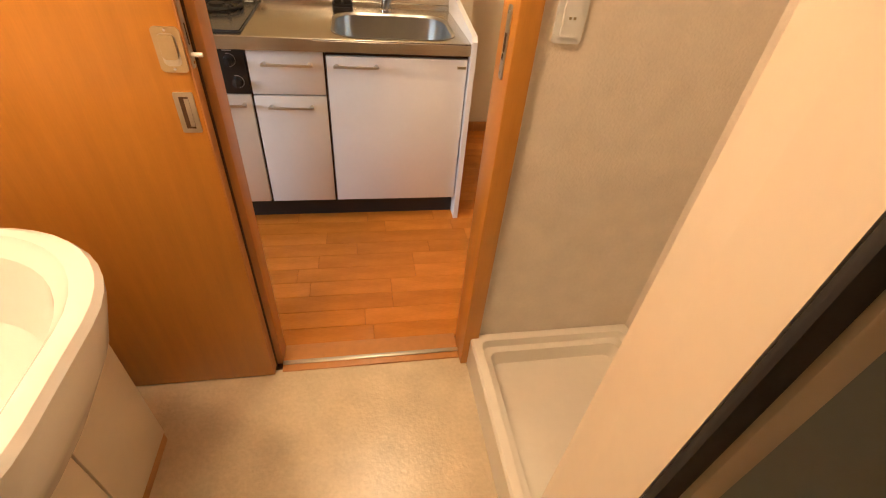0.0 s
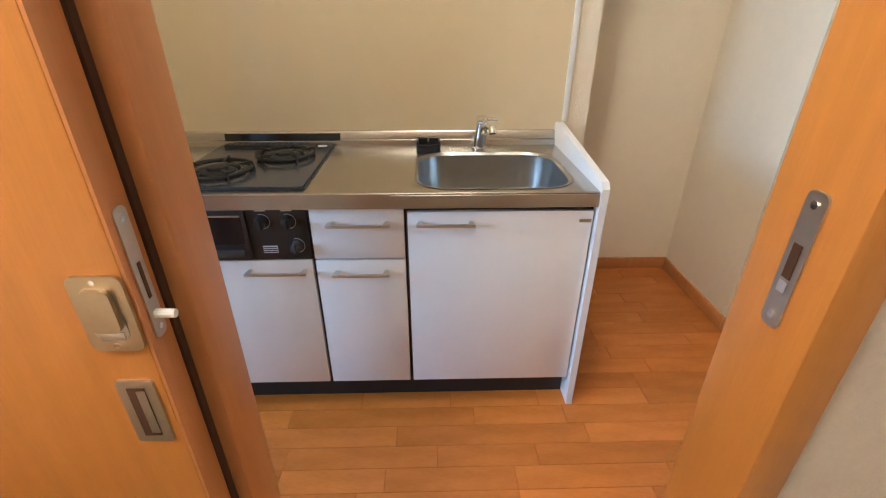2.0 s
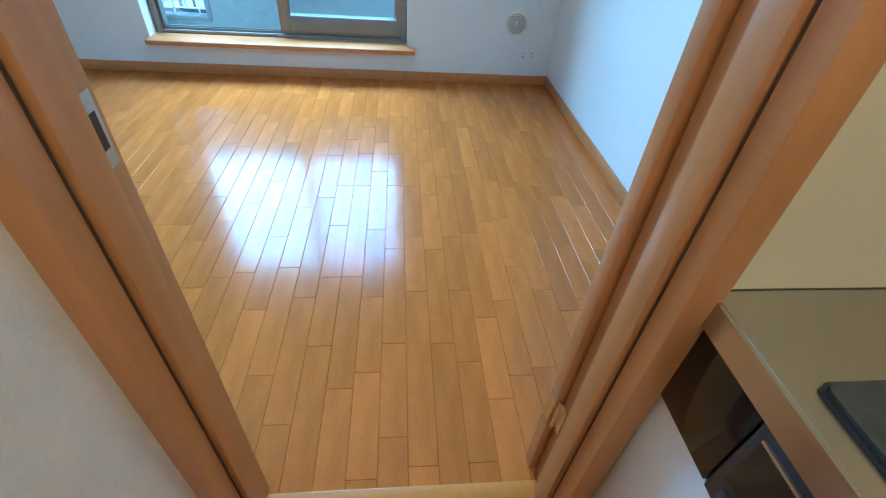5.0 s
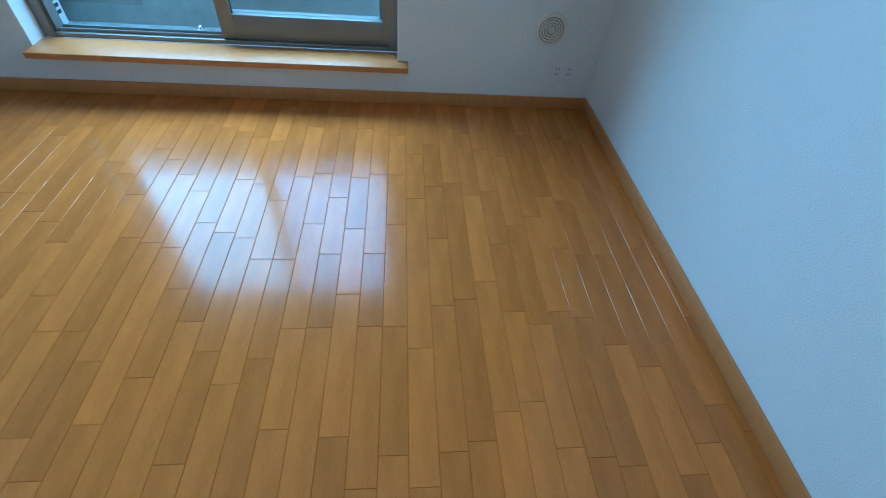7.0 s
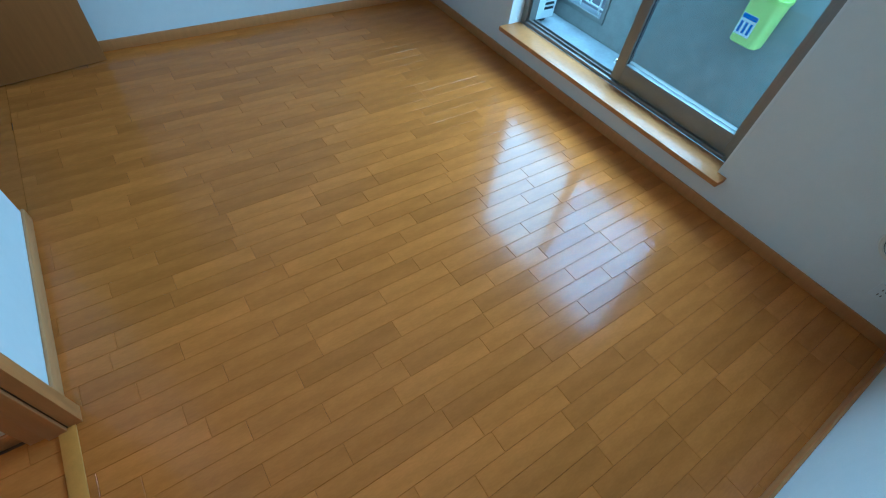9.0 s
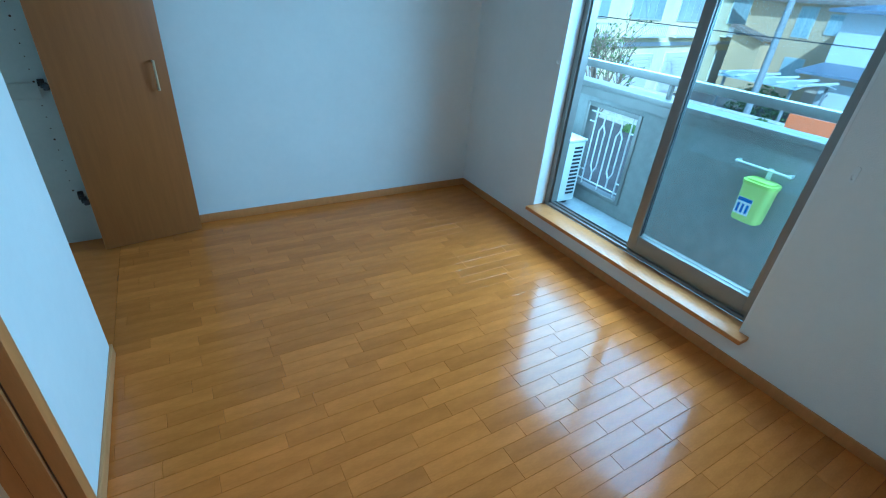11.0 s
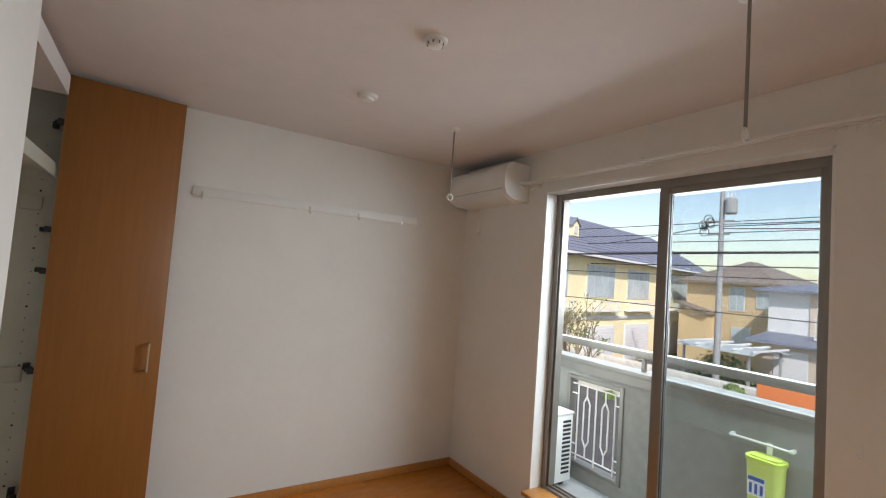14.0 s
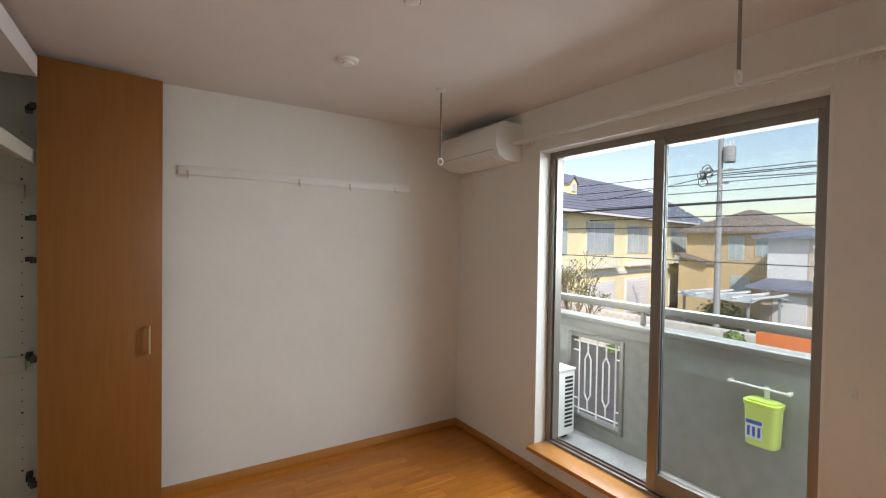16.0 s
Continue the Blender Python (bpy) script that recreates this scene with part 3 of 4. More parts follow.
def oven():
    o = thing("gas_grill", "black built-in fish grill with glass door and knobs", "grill", (-1.06, .0, .565))
    part("body", bx(-1.322, -.793, .0, .018, .568, .732, bev=.002), "blackplastic", o)
    part("left_panel", bx(-1.320, -1.19, -.006, .0, .570, .728, bev=.002), "blackglass", o)
    d = part("grill_door", bx(-1.185, -.955, -.010, .0, .572, .722, bev=.003), "blackplastic", o)
    part("window", bx(-1.172, -.968, -.0115, -.010, .622, .704), "blackglass", d)
    part("trim", bx(-1.172, -.968, -.013, -.010, .704, .708), "nickel", d)
    part("grip", prism(bmesh.new(), [(-1.165, -.012), (-1.07, -.030), (-.975, -.012), (-.975, -.008), (-1.165, -.008)], 'Z', .588, .604), "enamel", d)
    for x, z, big in ((-.915, .686, 0), (-.845, .686, 0), (-.830, .612, 1)):
        kn = part("knob", cyl(bmesh.new(), (x, 0, z), (x, -.022, z), .017, .015, 20), "enamel" if big else "blackplastic", o)
        part("pointer", bx(x - .003, x + .003, -.026, -.022, z - .014, z + .014, bev=.001), "blackplastic", kn)
        part("dial_ring", torus(bmesh.new(), (x, -.0008, z), .0215, .0007, 'Y', a0=200, a1=470), "label", o)
    part("label", bx(-.925, -.885, -.001, .0, .590, .612), "label", o, "small pale printed label")
    for i in range(3):
        part("label_bar", bx(-.924, -.886, -.0016, -.001, .593 + i * .006, .596 + i * .006), "blackplastic", o)
    part("print_bar", bx(-.93, -.90, -.001, .0, .716, .719), "label", o)
    part("print_bar", bx(-.86, -.83, -.001, .0, .716, .719), "label", o)


# ---------- doorway to the main room ----------
def room_doorway():
    f = thing("door_casing", "brown wooden door casing between kitchen and room", "door frame", kind="structure")
    CX = XP - .045
    for y0, y1 in ((-.05, -.004), (-.745, -.690)):
        part("jamb", bx(CX, XK + .025, y0, y1, 0, 2.06, bev=.002), "casing", f)
    for y0, y1 in ((-.062, -.05), (-.690, -.678)):
        part("stop", bx(XP - .005, XK - .02, y0, y1, 0, 2.05, bev=.002), "casing", f)
    for x in (XP - .009, XK - .018):
        part("groove", bx(x, x + .003, -.0515, -.050, 0, 2.05), "groove", f)
        part("groove", bx(x, x + .003, -.690, -.6885, 0, 2.05), "groove", f)
    part("head", bx(CX, XK + .025, -.745, -.004, 2.06, 2.11, bev=.002), "casing", f)
    part("threshold", bx(CX + .018, XP + .0185, -.69, -.05, -.004, .007, bev=.002), "doorwood", f)
    sp = part("strike_plate", bx(-1.435, -1.41, -.690, -.6880, .87, .95), "nickel", f)
    part("slot", bx(-1.429, -1.416, -.6880, -.6874, .89, .93), "groove", sp)
    d = thing("room_door", "brown wooden door swung fully open against the wall", "door", (XP - .065, 0, 0))
    part("leaf", bx(CX - .040, CX - .006, -.066, .635, .012, 2.05, bev=.003), "casing", d)
    for z in (.235, 1.80):
        h = part("hinge", bx(CX - .004, CX + .022, -.0525, -.0500, z, z + .085), "chrome", d, "bright metal butt hinge")
        part("pin", cyl(bmesh.new(), (CX - .003, -.056, z - .003), (CX - .003, -.056, z + .088), .006, n=12), "chrome", h)
        part("leaf_plate", bx(CX - .034, CX - .006, -.0685, -.066, z, z + .085), "chrome", h)
    hd = part("handle_rose", cyl(bmesh.new(), (CX - .040, .565, .98), (CX - .048, .565, .98), .024, n=20), "nickel", d)
    part("lever", bx(CX - .082, CX - .067, .455, .575, .973, .988, bev=.004), "nickel", hd)
    part("spindle", cyl(bmesh.new(), (CX - .048, .565, .98), (CX - .072, .565, .98), .009, n=12), "nickel", hd)
    e = thing("entrance_door", "brown wooden door at the end of the kitchen", "door", (1.4, .41, 0))
    part("leaf", bx(1.04, 1.75, .39, .425, .01, 2.03, bev=.003), "casing", e)
    part("jamb", bx(.985, 1.03, .366, .452, 0, 2.03, bev=.003), "casing", e)


washroom_door()
washing_pan()
washbasin()
bath_door()
kitchen()
room_doorway()

# ---------- window ----------
def window():
    w = thing("window_1", "bronze aluminium sliding balcony window, one half open", "window", kind="structure")
    xo, xi = XW - .19, XW - .10
    part("reveal", bx(XW - .10, XW + .002, WY0 - .001, WY0 + .012, WZ0, WZ1), "whiteplastic", w)
    part("reveal", bx(XW - .10, XW + .002, WY1 - .012, WY1 + .001, WZ0, WZ1), "whiteplastic", w)
    part("reveal", bx(XW - .10, XW + .002, WY0, WY1, WZ1 - .012, WZ1 + .001), "whiteplastic", w)
    part("sill", bx(XW - .10, XW + .075, WY0 + .005, WY1 + .04, WZ0 - .028, WZ0, bev=.004), "casing", w, "light wooden window board")
    a, b = WY0 + .012, WY1 - .012
    part("frame", bx(xo, xi, a, a + .045, WZ0, WZ1 - .012, bev=.002), "alu", w)
    part("frame", bx(xo, xi, b - .045, b, WZ0, WZ1 - .012, bev=.002), "alu", w)
    part("frame", bx(xo, xi, a + .045, b - .045, WZ1 - .06, WZ1 - .012, bev=.002), "alu", w)
    part("frame", bx(xo, xi, a + .045, b - .045, WZ0 - .0, WZ0 + .02, bev=.002), "alu", w)
    for x in (xi - .023, xi - .061):
        part("track", bx(x - .003, x + .003, a + .045, b - .045, WZ0 + .02, WZ0 + .034), "alu", w)
    for y in (a + .047, a + .057):
        part("guide", bx(xi - .07, xi - .012, y, y + .004, WZ0 + .02, WZ1 - .06), "alu", w)
    for k, x in enumerate((xi - .040, xi - .078)):
        y0, y1 = (-1.150, b - .02) if k == 0 else (-1.165, b - .035)
        s = part("sash", bx(x, x + .034, y0, y0 + .062, WZ0 + .03, WZ1 - .05, bev=.003), "alu", w, "bronze aluminium sash with clear glass")
        part("stile", bx(x, x + .034, y1 - .05, y1, WZ0 + .03, WZ1 - .05, bev=.003), "alu", s)
        part("top_rail", bx(x, x + .034, y0 + .062, y1 - .05, WZ1 - .10, WZ1 - .05, bev=.003), "alu", s)
        part("bottom_rail", bx(x, x + .034, y0 + .062, y1 - .05, WZ0 + .03, WZ0 + .135, bev=.003), "alu", s)
        g = part("pane", bx(x + .014, x + .019, y0 + .058, y1 - .046, WZ0 + .13, WZ1 - .096), "glass", s)
        g.visible_shadow = False
        part("gasket", bx(x + .012, x + .021, y0 + .0622, y0 + .066, WZ0 + .135, WZ1 - .10), "rubber", s)
    # curtain rail
    c = thing("curtain_rail", "white double curtain rail with empty gliders", "curtain rail", (XW, -1.1, 2.365))
    for i, dx in enumerate((.05, .085)):
        part("rail", bx(XW + dx, XW + dx + .012, -2.20, -.06, 2.355, 2.372, bev=.002), "whiteplastic", c)
    for y in (-2.1, -1.15, -.22):
        part("bracket", bx(XW, XW + .10, y - .01, y + .01, 2.372, 2.380, bev=.001), "whiteplastic", c)
        part("bracket_plate", bx(XW, XW + .004, y - .014, y + .014, 2.352, 2.395), "whiteplastic", c)
    for i in range(14):
        y = -.10 - i * .017
        part("glider", torus(bmesh.new(), (XW + .056 + (i % 2) * .035, y, 2.346), .0065, .0016, 'Y', n=10, k=5), "whiteplastic", c)
    part("end_cap", bx(XW + .045, XW + .105, -.062, -.048, 2.348, 2.378, bev=.002), "alu", c)
    for y, z, nm in ((-1.965, 1.245, "left"), (-.225, 1.09, "right")):
        h = thing("tassel_hook", "small white curtain tieback hook on the wall", "hook", (XW, y, z), "curtain hooks")
        part("plate", prism(bmesh.new(), rounded(y - .011, y + .011, z - .032, z + .032, .008, 4), 'X', XW, XW + .004), "whiteplastic", h)
        part("hook", torus(bmesh.new(), (XW + .008, y, z - .008), .012, .003, 'Y', n=14, k=6, a0=180, a1=400), "whiteplastic", h)


# ---------- fittings of the main room ----------
def air_conditioner():
    a = thing("air_conditioner", "white wall-mounted split air conditioner near the ceiling", "air conditioner", (XW, -2.350, 2.320))
    y0, y1 = -2.89, -2.16
    prof = [(XW, 2.515), (XW + .17, 2.515), (XW + .215, 2.495), (XW + .235, 2.430), (XW + .235, 2.330), (XW + .21, 2.275), (XW + .15, 2.245), (XW, 2.238)]
    part("body", prism(bmesh.new(), [(x, z) for x, z in prof], 'Y', y0, y1), "whiteplastic", a)
    part("side_cap", prism(bmesh.new(), [(XW + .0, 2.518), (XW + .17, 2.518), (XW + .22, 2.497), (XW + .24, 2.430), (XW + .24, 2.328), (XW + .213, 2.272), (XW + .15, 2.242), (XW, 2.235)], 'Y', y1, y1 + .022), "whiteplastic", a)
    part("flap", prism(bmesh.new(), [(XW + .10, 2.238), (XW + .19, 2.254), (XW + .215, 2.273), (XW + .219, 2.271), (XW + .195, 2.249), (XW + .10, 2.233)], 'Y', y0 + .04, y1 - .03), "whiteplastic", a)
    part("seam", bx(XW + .2355, XW + .2365, y0 + .01, y1 - .01, 2.313, 2.316), "alu", a)
    part("intake", bx(XW + .02, XW + .16, y0 + .03, y1 - .03, 2.515, 2.519), "blackplastic", a)
    r = thing("remote_cord", "white power cord and plug below the air conditioner", "cord", (XW, -2.72, 2.05))
    o = part("socket", bx(XW, XW + .012, -2.745, -2.705, 2.01, 2.08, bev=.003), "whiteplastic", r)
    tube("cord", [(XW + .012, -2.725, 2.06), (XW + .02, -2.728, 2.15), (XW + .015, -2.73, 2.240)], .0035, "whiteplastic", r)
    part("plug", bx(XW + .012, XW + .03, -2.737, -2.713, 2.03, 2.06, bev=.004), "whiteplastic", o)
    tube_ob = thing("coolant_pipe", "white pipe from air conditioner along the window head", "pipe", (XW, -2.0, 2.350))
    part("cover", cyl(bmesh.new(), (XW + .03, -2.08, 2.330), (XW + .03, -1.99, 2.345), .012), "whiteplastic", tube_ob)


def picture_rail():
    p = thing("picture_rail", "long white wooden rail with small metal hooks", "picture rail", (-2.75, YS, 2.06))
    part("board", bx(-3.62, -1.965, YS, YS + .014, 2.045, 2.105, bev=.003), "whiteplastic", p)
    for x in (-2.02, -2.72, -3.10, -3.48):
        h = part("hook", bx(x - .006, x + .006, YS + .014, YS + .018, 2.03, 2.075), "nickel", p, "small metal coat hook")
        part("hook_tip", torus(bmesh.new(), (x, YS + .028, 2.033), .010, .003, 'X', n=10, k=6, a0=0, a1=190), "nickel", h)


def closet():
    s = thing("closet_side_panel", "off-white melamine closet side with shelf pin holes", "panel", (-1.0, YS, 0))
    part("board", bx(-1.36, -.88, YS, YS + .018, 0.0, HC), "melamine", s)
    for i in range(30):
        z = .35 + i * .064
        part("pin_hole", cyl(bmesh.new(), (-1.235, YS + .0175, z), (-1.235, YS + .0187, z), .006 if i % 5 == 0 else .0035, n=8), "groove", s)
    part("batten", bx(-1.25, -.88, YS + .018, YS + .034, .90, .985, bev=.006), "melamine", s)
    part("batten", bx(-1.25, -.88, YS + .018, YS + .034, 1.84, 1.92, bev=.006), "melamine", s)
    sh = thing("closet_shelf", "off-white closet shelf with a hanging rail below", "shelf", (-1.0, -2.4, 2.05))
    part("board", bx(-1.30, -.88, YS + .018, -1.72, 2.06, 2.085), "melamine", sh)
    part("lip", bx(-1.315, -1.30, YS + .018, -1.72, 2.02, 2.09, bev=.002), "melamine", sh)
    part("rail", cyl(bmesh.new(), (-1.05, YS + .02, 1.95), (-1.05, -1.72, 1.95), .013), "chrome", sh)
    d = thing("closet_door", "tall light brown veneer closet door standing open", "closet door", (-1.33, -2.735, 0))
    ang = math.atan2(-2.807 + 2.724, -1.883 + 1.331)
    m = Matrix.Translation((-1.331, -2.724, 0)) @ Matrix.Rotation(ang, 4, 'Z')
    def place(bm):
        bmesh.ops.transform(bm, matrix=m, verts=bm.verts)
        return bm
    L = .558
    part("leaf", place(bx(0, L, -.0, .020, .012, 2.575, bev=.002)), "closetwood", d)
    part("edge_band", place(bx(-.0015, 0, .001, .019, .012, 2.575)), "casing", d)
    h = part("handle", place(torus(bmesh.new(), (L - .07, -.004, .975), .001, .001, n=4, k=4)), "nickel", d, "slim brass-coloured pull handle")
    bm = bmesh.new()
    cyl(bm, (L - .07, 0, .965), (L - .07, -.036, .965), .006, n=10)
    cyl(bm, (L - .07, 0, 1.115), (L - .07, -.036, 1.115), .006, n=10)
    cyl(bm, (L - .07, -.036, .958), (L - .07, -.036, 1.122), .0065, n=10)
    part("grip", place(bm), "brass", h)
    for z in (.32, .98, 1.50, 1.72, 2.30):
        hg = part("hinge", place(bx(-.030, -.002, .006, .026, z, z + .032, bev=.004)), "iron", d, "dark metal concealed cabinet hinge")
        part("arm", place(bx(-.040, -.010, .026, .10, z + .008, z + .024, bev=.003)), "iron", hg)
        part("wall_plate", place(bx(-.050, -.020, .10, .19, z + .004, z + .028, bev=.003)), "iron", hg)


def ceiling_things():
    for x, y in ((-3.36, -2.038), (-3.306, -.292)):
        h = thing("drying_pole_hook", "ceiling drying hook with rod and ring end", "ceiling hook", (x, y, HC), "ceiling drying hooks")
        part("rose", lathe(bmesh.new(), (x, y, HC - .022), ((.010, 0), (.030, .008), (.034, .016), (.034, .022))), "whiteplastic", h)
        part("rod", cyl(bmesh.new(), (x, y, HC - .43), (x, y, HC - .02), .0055, n=12), "alu", h)
        part("ring", torus(bmesh.new(), (x, y, HC - .452), .020, .0042, 'Y', n=22, k=8), "whiteplastic", h, "white plastic ring")
    s = thing("smoke_detector", "round white ceiling smoke detector", "smoke detector", (-2.684, -1.174, HC))
    part("base", lathe(bmesh.new(), (-2.684, -1.174, HC - .012), ((.045, 0), (.05, .004), (.05, .012))), "whiteplastic", s)
    part("sensor", lathe(bmesh.new(), (-2.684, -1.174, HC - .036), ((.018, 0), (.028, .004), (.032, .012), (.032, .024))), "whiteplastic", s)
    for i in range(8):
        a = radians(45 * i)
        part("slot", bx(-2.684 + .0325 * math.cos(a) - .002, -2.684 + .0325 * math.cos(a) + .002, -1.174 + .0325 * math.sin(a) - .004, -1.174 + .0325 * math.sin(a) + .004, HC - .028, HC - .018), "alu", s)
    r = thing("ceiling_rose", "round white ceiling light socket cover", "ceiling socket", (-2.706, -1.923, HC))
    part("base", lathe(bmesh.new(), (-2.706, -1.923, HC - .018), ((.045, 0), (.052, .005), (.055, .018))), "whiteplastic", r)
    part("socket", lathe(bmesh.new(), (-2.706, -1.923, HC - .028), ((.028, 0), (.034, .010))), "whiteplastic", r)
    l = thing("washroom_lamp", "small round warm white washroom ceiling lamp", "ceiling lamp", (-1.02, -1.40, HK))
    part("base", lathe(bmesh.new(), (-1.02, -1.40, HK - .03), ((.08, 0), (.085, .03))), "whiteplastic", l)
    l = thing("kitchen_lamp", "small round kitchen ceiling lamp", "ceiling lamp", (-.39, -.24, HK))
    part("base", lathe(bmesh.new(), (-.39, -.24, HK - .03), ((.08, 0), (.085, .03))), "whiteplastic", l)


def vent_and_outlet():
    v = thing("wall_vent", "round cream wall air vent with concentric rings", "vent", (XW, .393, .39))
    c = (XW, .385, .395)
    bm = bmesh.new()
    cyl(bm, (XW, c[1], c[2]), (XW + .010, c[1], c[2]), .078, .074, 36)
    part("flange", bm, "pan", v)
    for r in (.062, .050, .038, .026, .014):
        part("ring", torus(bmesh.new(), (XW + .013, c[1], c[2]), r, .004, 'X', n=32), "pan", v)
        part("gap", torus(bmesh.new(), (XW + .009, c[1], c[2]), r - .006, .0025, 'X', n=32, k=6), "alu", v)
    part("cap", cyl(bmesh.new(), (XW + .008, c[1], c[2]), (XW + .019, c[1], c[2]), .010, .008, 16), "whiteplastic", v)
    o = thing("wall_outlet", "white double wall socket plate above the skirting", "socket", (XW, .50, .21))
    part("plate", prism(bmesh.new(), rounded(.435, .555, .165, .235, .005, 4), 'X', XW, XW + .007), "whiteplastic", o)
    for y in (.465, .525):
        for z in (.187, .213):
            for dy in (-.006, .006):
                part("slot", bx(XW + .0065, XW + .0076, y + dy - .0015, y + dy + .0015, z - .005, z + .005), "groove", o)


window()
air_conditioner()
picture_rail()
closet()
ceiling_things()
vent_and_outlet()

# ---------- balcony ----------
def balcony():
    tagged(meshob("balcony_floor", bx(-5.14, XW - .15, -3.6, .9, -.12, -.012), "concrete", False), "grey sealed balcony floor", "floor", kind="structure")
    xa, xb = -5.12, -5.0
    gy0, gy1, gz0, gz1 = -2.42, -1.85, .10, .86
    wall("wall_balcony", [(xa, xb, -3.6, gy0, -.1, .97), (xa, xb, gy1, .9, -.1, .97), (xa, xb, gy0, gy1, -.1, gz0), (xa, xb, gy0, gy1, gz1, .97)], "stucco", "beige-grey stucco balcony parapet with grille opening")
    wall("wall_balcony_end", [(-5.12, XW - .15, .78, .9, -.1, 2.5), (-5.12, XW - .15, -3.6, -3.5, -.1, 2.5)], "stucco", "grey stucco balcony side wall")
    tagged(meshob("balcony_roof", bx(-5.22, XW - .15, -3.6, .9, 2.52, 2.64), "stucco", False), "flat grey stucco roof over the balcony", "roof", kind="structure")
    c = thing("balcony_railing", "grey-beige metal cap and handrail on the parapet", "railing", (-5.06, -1.3, .97))
    part("cap", bx(-5.15, -4.97, -3.5, .78, .97, 1.012, bev=.006), "alu", c)
    part("apron", bx(-4.995, -4.985, -3.5, .78, .90, .97), "alu", c)
    part("handrail", bx(-5.10, -5.03, -3.5, .78, 1.115, 1.175, bev=.008), "alu", c)
    for y in (-2.9, -1.75, -.55, .5):
        part("post", bx(-5.08, -5.05, y, y + .03, 1.012, 1.115, bev=.002), "alu", c)
    g = thing("parapet_grille", "grey metal grille with lozenge bar pattern", "grille", (-5.06, -2.13, .1))
    for y0, y1, z0, z1 in ((gy0, gy0 + .035, gz0, gz1), (gy1 - .035, gy1, gz0, gz1), (gy0 + .035, gy1 - .035, gz0, gz0 + .035), (gy0 + .035, gy1 - .035, gz1 - .035, gz1)):
        part("frame", bx(-5.08, -4.988, y0, y1, z0, z1, bev=.003), "alu", g)
    a, b, z0, z1 = gy0 + .035, gy1 - .035, gz0 + .035, gz1 - .035
    n = 7
    sp = (b - a) / (n + 1)
    r = .007
    def bar(p, q):
        part("bar", cyl(bmesh.new(), (-5.03, *p), (-5.03, *q), r, n=8), "whiteplastic", g)
    for i in range(1, n + 1):
        y = a + i * sp
        if i in (1, 4, 7):
            bar((y, z0), (y, z1))
        else:
            bar((y, z0 + .19), (y, z1 - .19))
    for zz, s in ((z0, 1), (z1, -1)):
        bar((a, zz + s * .045), (b, zz + s * .045))
        bar((a, zz + s * .13), (a + sp, zz + s * .13))
        bar((b - sp, zz + s * .13), (b, zz + s * .13))
        for c0 in (a + 2.5 * sp, a + 5.5 * sp):
            bar((c0, zz + s * .05), (c0, zz + s * .13))
            bar((c0, zz + s * .13), (c0 - .5 * sp, zz + s * .19))
            bar((c0, zz + s * .13), (c0 + .5 * sp, zz + s * .19))
    u = thing("outdoor_unit", "white outdoor air conditioner unit on the balcony", "outdoor unit", (-4.62, -2.62, 0))
    ux0, ux1, uy0, uy1 = -4.86, -4.58, -3.1, -2.22
    part("casing", bx(ux0, ux1, uy0, uy1, .03, .57, bev=.012), "whiteplastic", u)
    part("top", bx(ux0 - .006, ux1 + .006, uy0 - .006, uy1 + .006, .57, .59, bev=.005), "whiteplastic", u)
    for i in range(13):
        part("louvre", bx(ux0 + .03, ux0 + .12, uy1 - .001, uy1 + .003, .10 + i * .034, .118 + i * .034), "blackplastic", u)
    for x in (ux0 + .03, ux1 - .07):
        part("foot", bx(x, x + .04, uy0 + .05, uy1 - .05, -.012, .03), "blackplastic", u)
    tube("hose", [(-4.5, -2.25, .10), (-4.45, -2.1, .02), (-4.5, -1.8, .0), (-4.6, -1.45, .0)], .012, "blackplastic", None)
    tagged(bpy.data.objects["hose"], "black drain hose lying on the balcony floor", "hose")
    d = thing("floor_drain", "small grey balcony floor drain with tap", "drain", (-4.7, -1.42, 0))
    part("grate", prism(bmesh.new(), rounded(-4.76, -4.64, -1.5, -1.38, .01, 4), 'Z', -.012, -.004), "alu", d)
    part("spout", cyl(bmesh.new(), (-4.70, -1.42, -.004), (-4.70, -1.42, .10), .012), "chrome", d)
    part("spout_head", torus(bmesh.new(), (-4.68, -1.42, .10), .02, .009, 'Y', n=12, k=8, a0=0, a1=180), "chrome", d)
    # towel bar and bucket on the parapet
    t = thing("towel_bar", "thin white metal bar on the parapet", "bar", (-4.96, -.9, .78))
    part("rod", cyl(bmesh.new(), (-4.955, -1.06, .785), (-4.955, -.72, .785), .007, n=12), "whiteplastic", t)
    for y in (-1.05, -.73):
        part("bracket", bx(-5.0, -4.95, y - .008, y + .008, .775, .795, bev=.002), "whiteplastic", t)
    k = thing("bucket", "lime green lidded plastic box hanging on the bar", "box", (-4.91, -.842, .45))
    bm = bmesh.new()
    loops = []
    for q, z in ((.84, .455), (.90, .46), (1.0, .69), (1.0, .695)):
        loops.append([bm.verts.new((-4.925 + x * q, -.842 + y * q, z)) for x, y in rounded(-.062, .062, -.092, .092, .04, 6)])
    nn = len(loops[0])
    for A, B in zip(loops, loops[1:]):
        for i in range(nn):
            bm.faces.new((A[i], A[(i + 1) % nn], B[(i + 1) % nn], B[i]))
    bm.faces.new(loops[0][::-1]), bm.faces.new(loops[-1])
    part("body", bm, "lime", k)
    ld = part("lid", prism(bmesh.new(), [(-4.925 + x, -.842 + y) for x, y in rounded(-.068, .068, -.099, .099, .045, 6)], 'Z', .695, .716), "limedark", k)
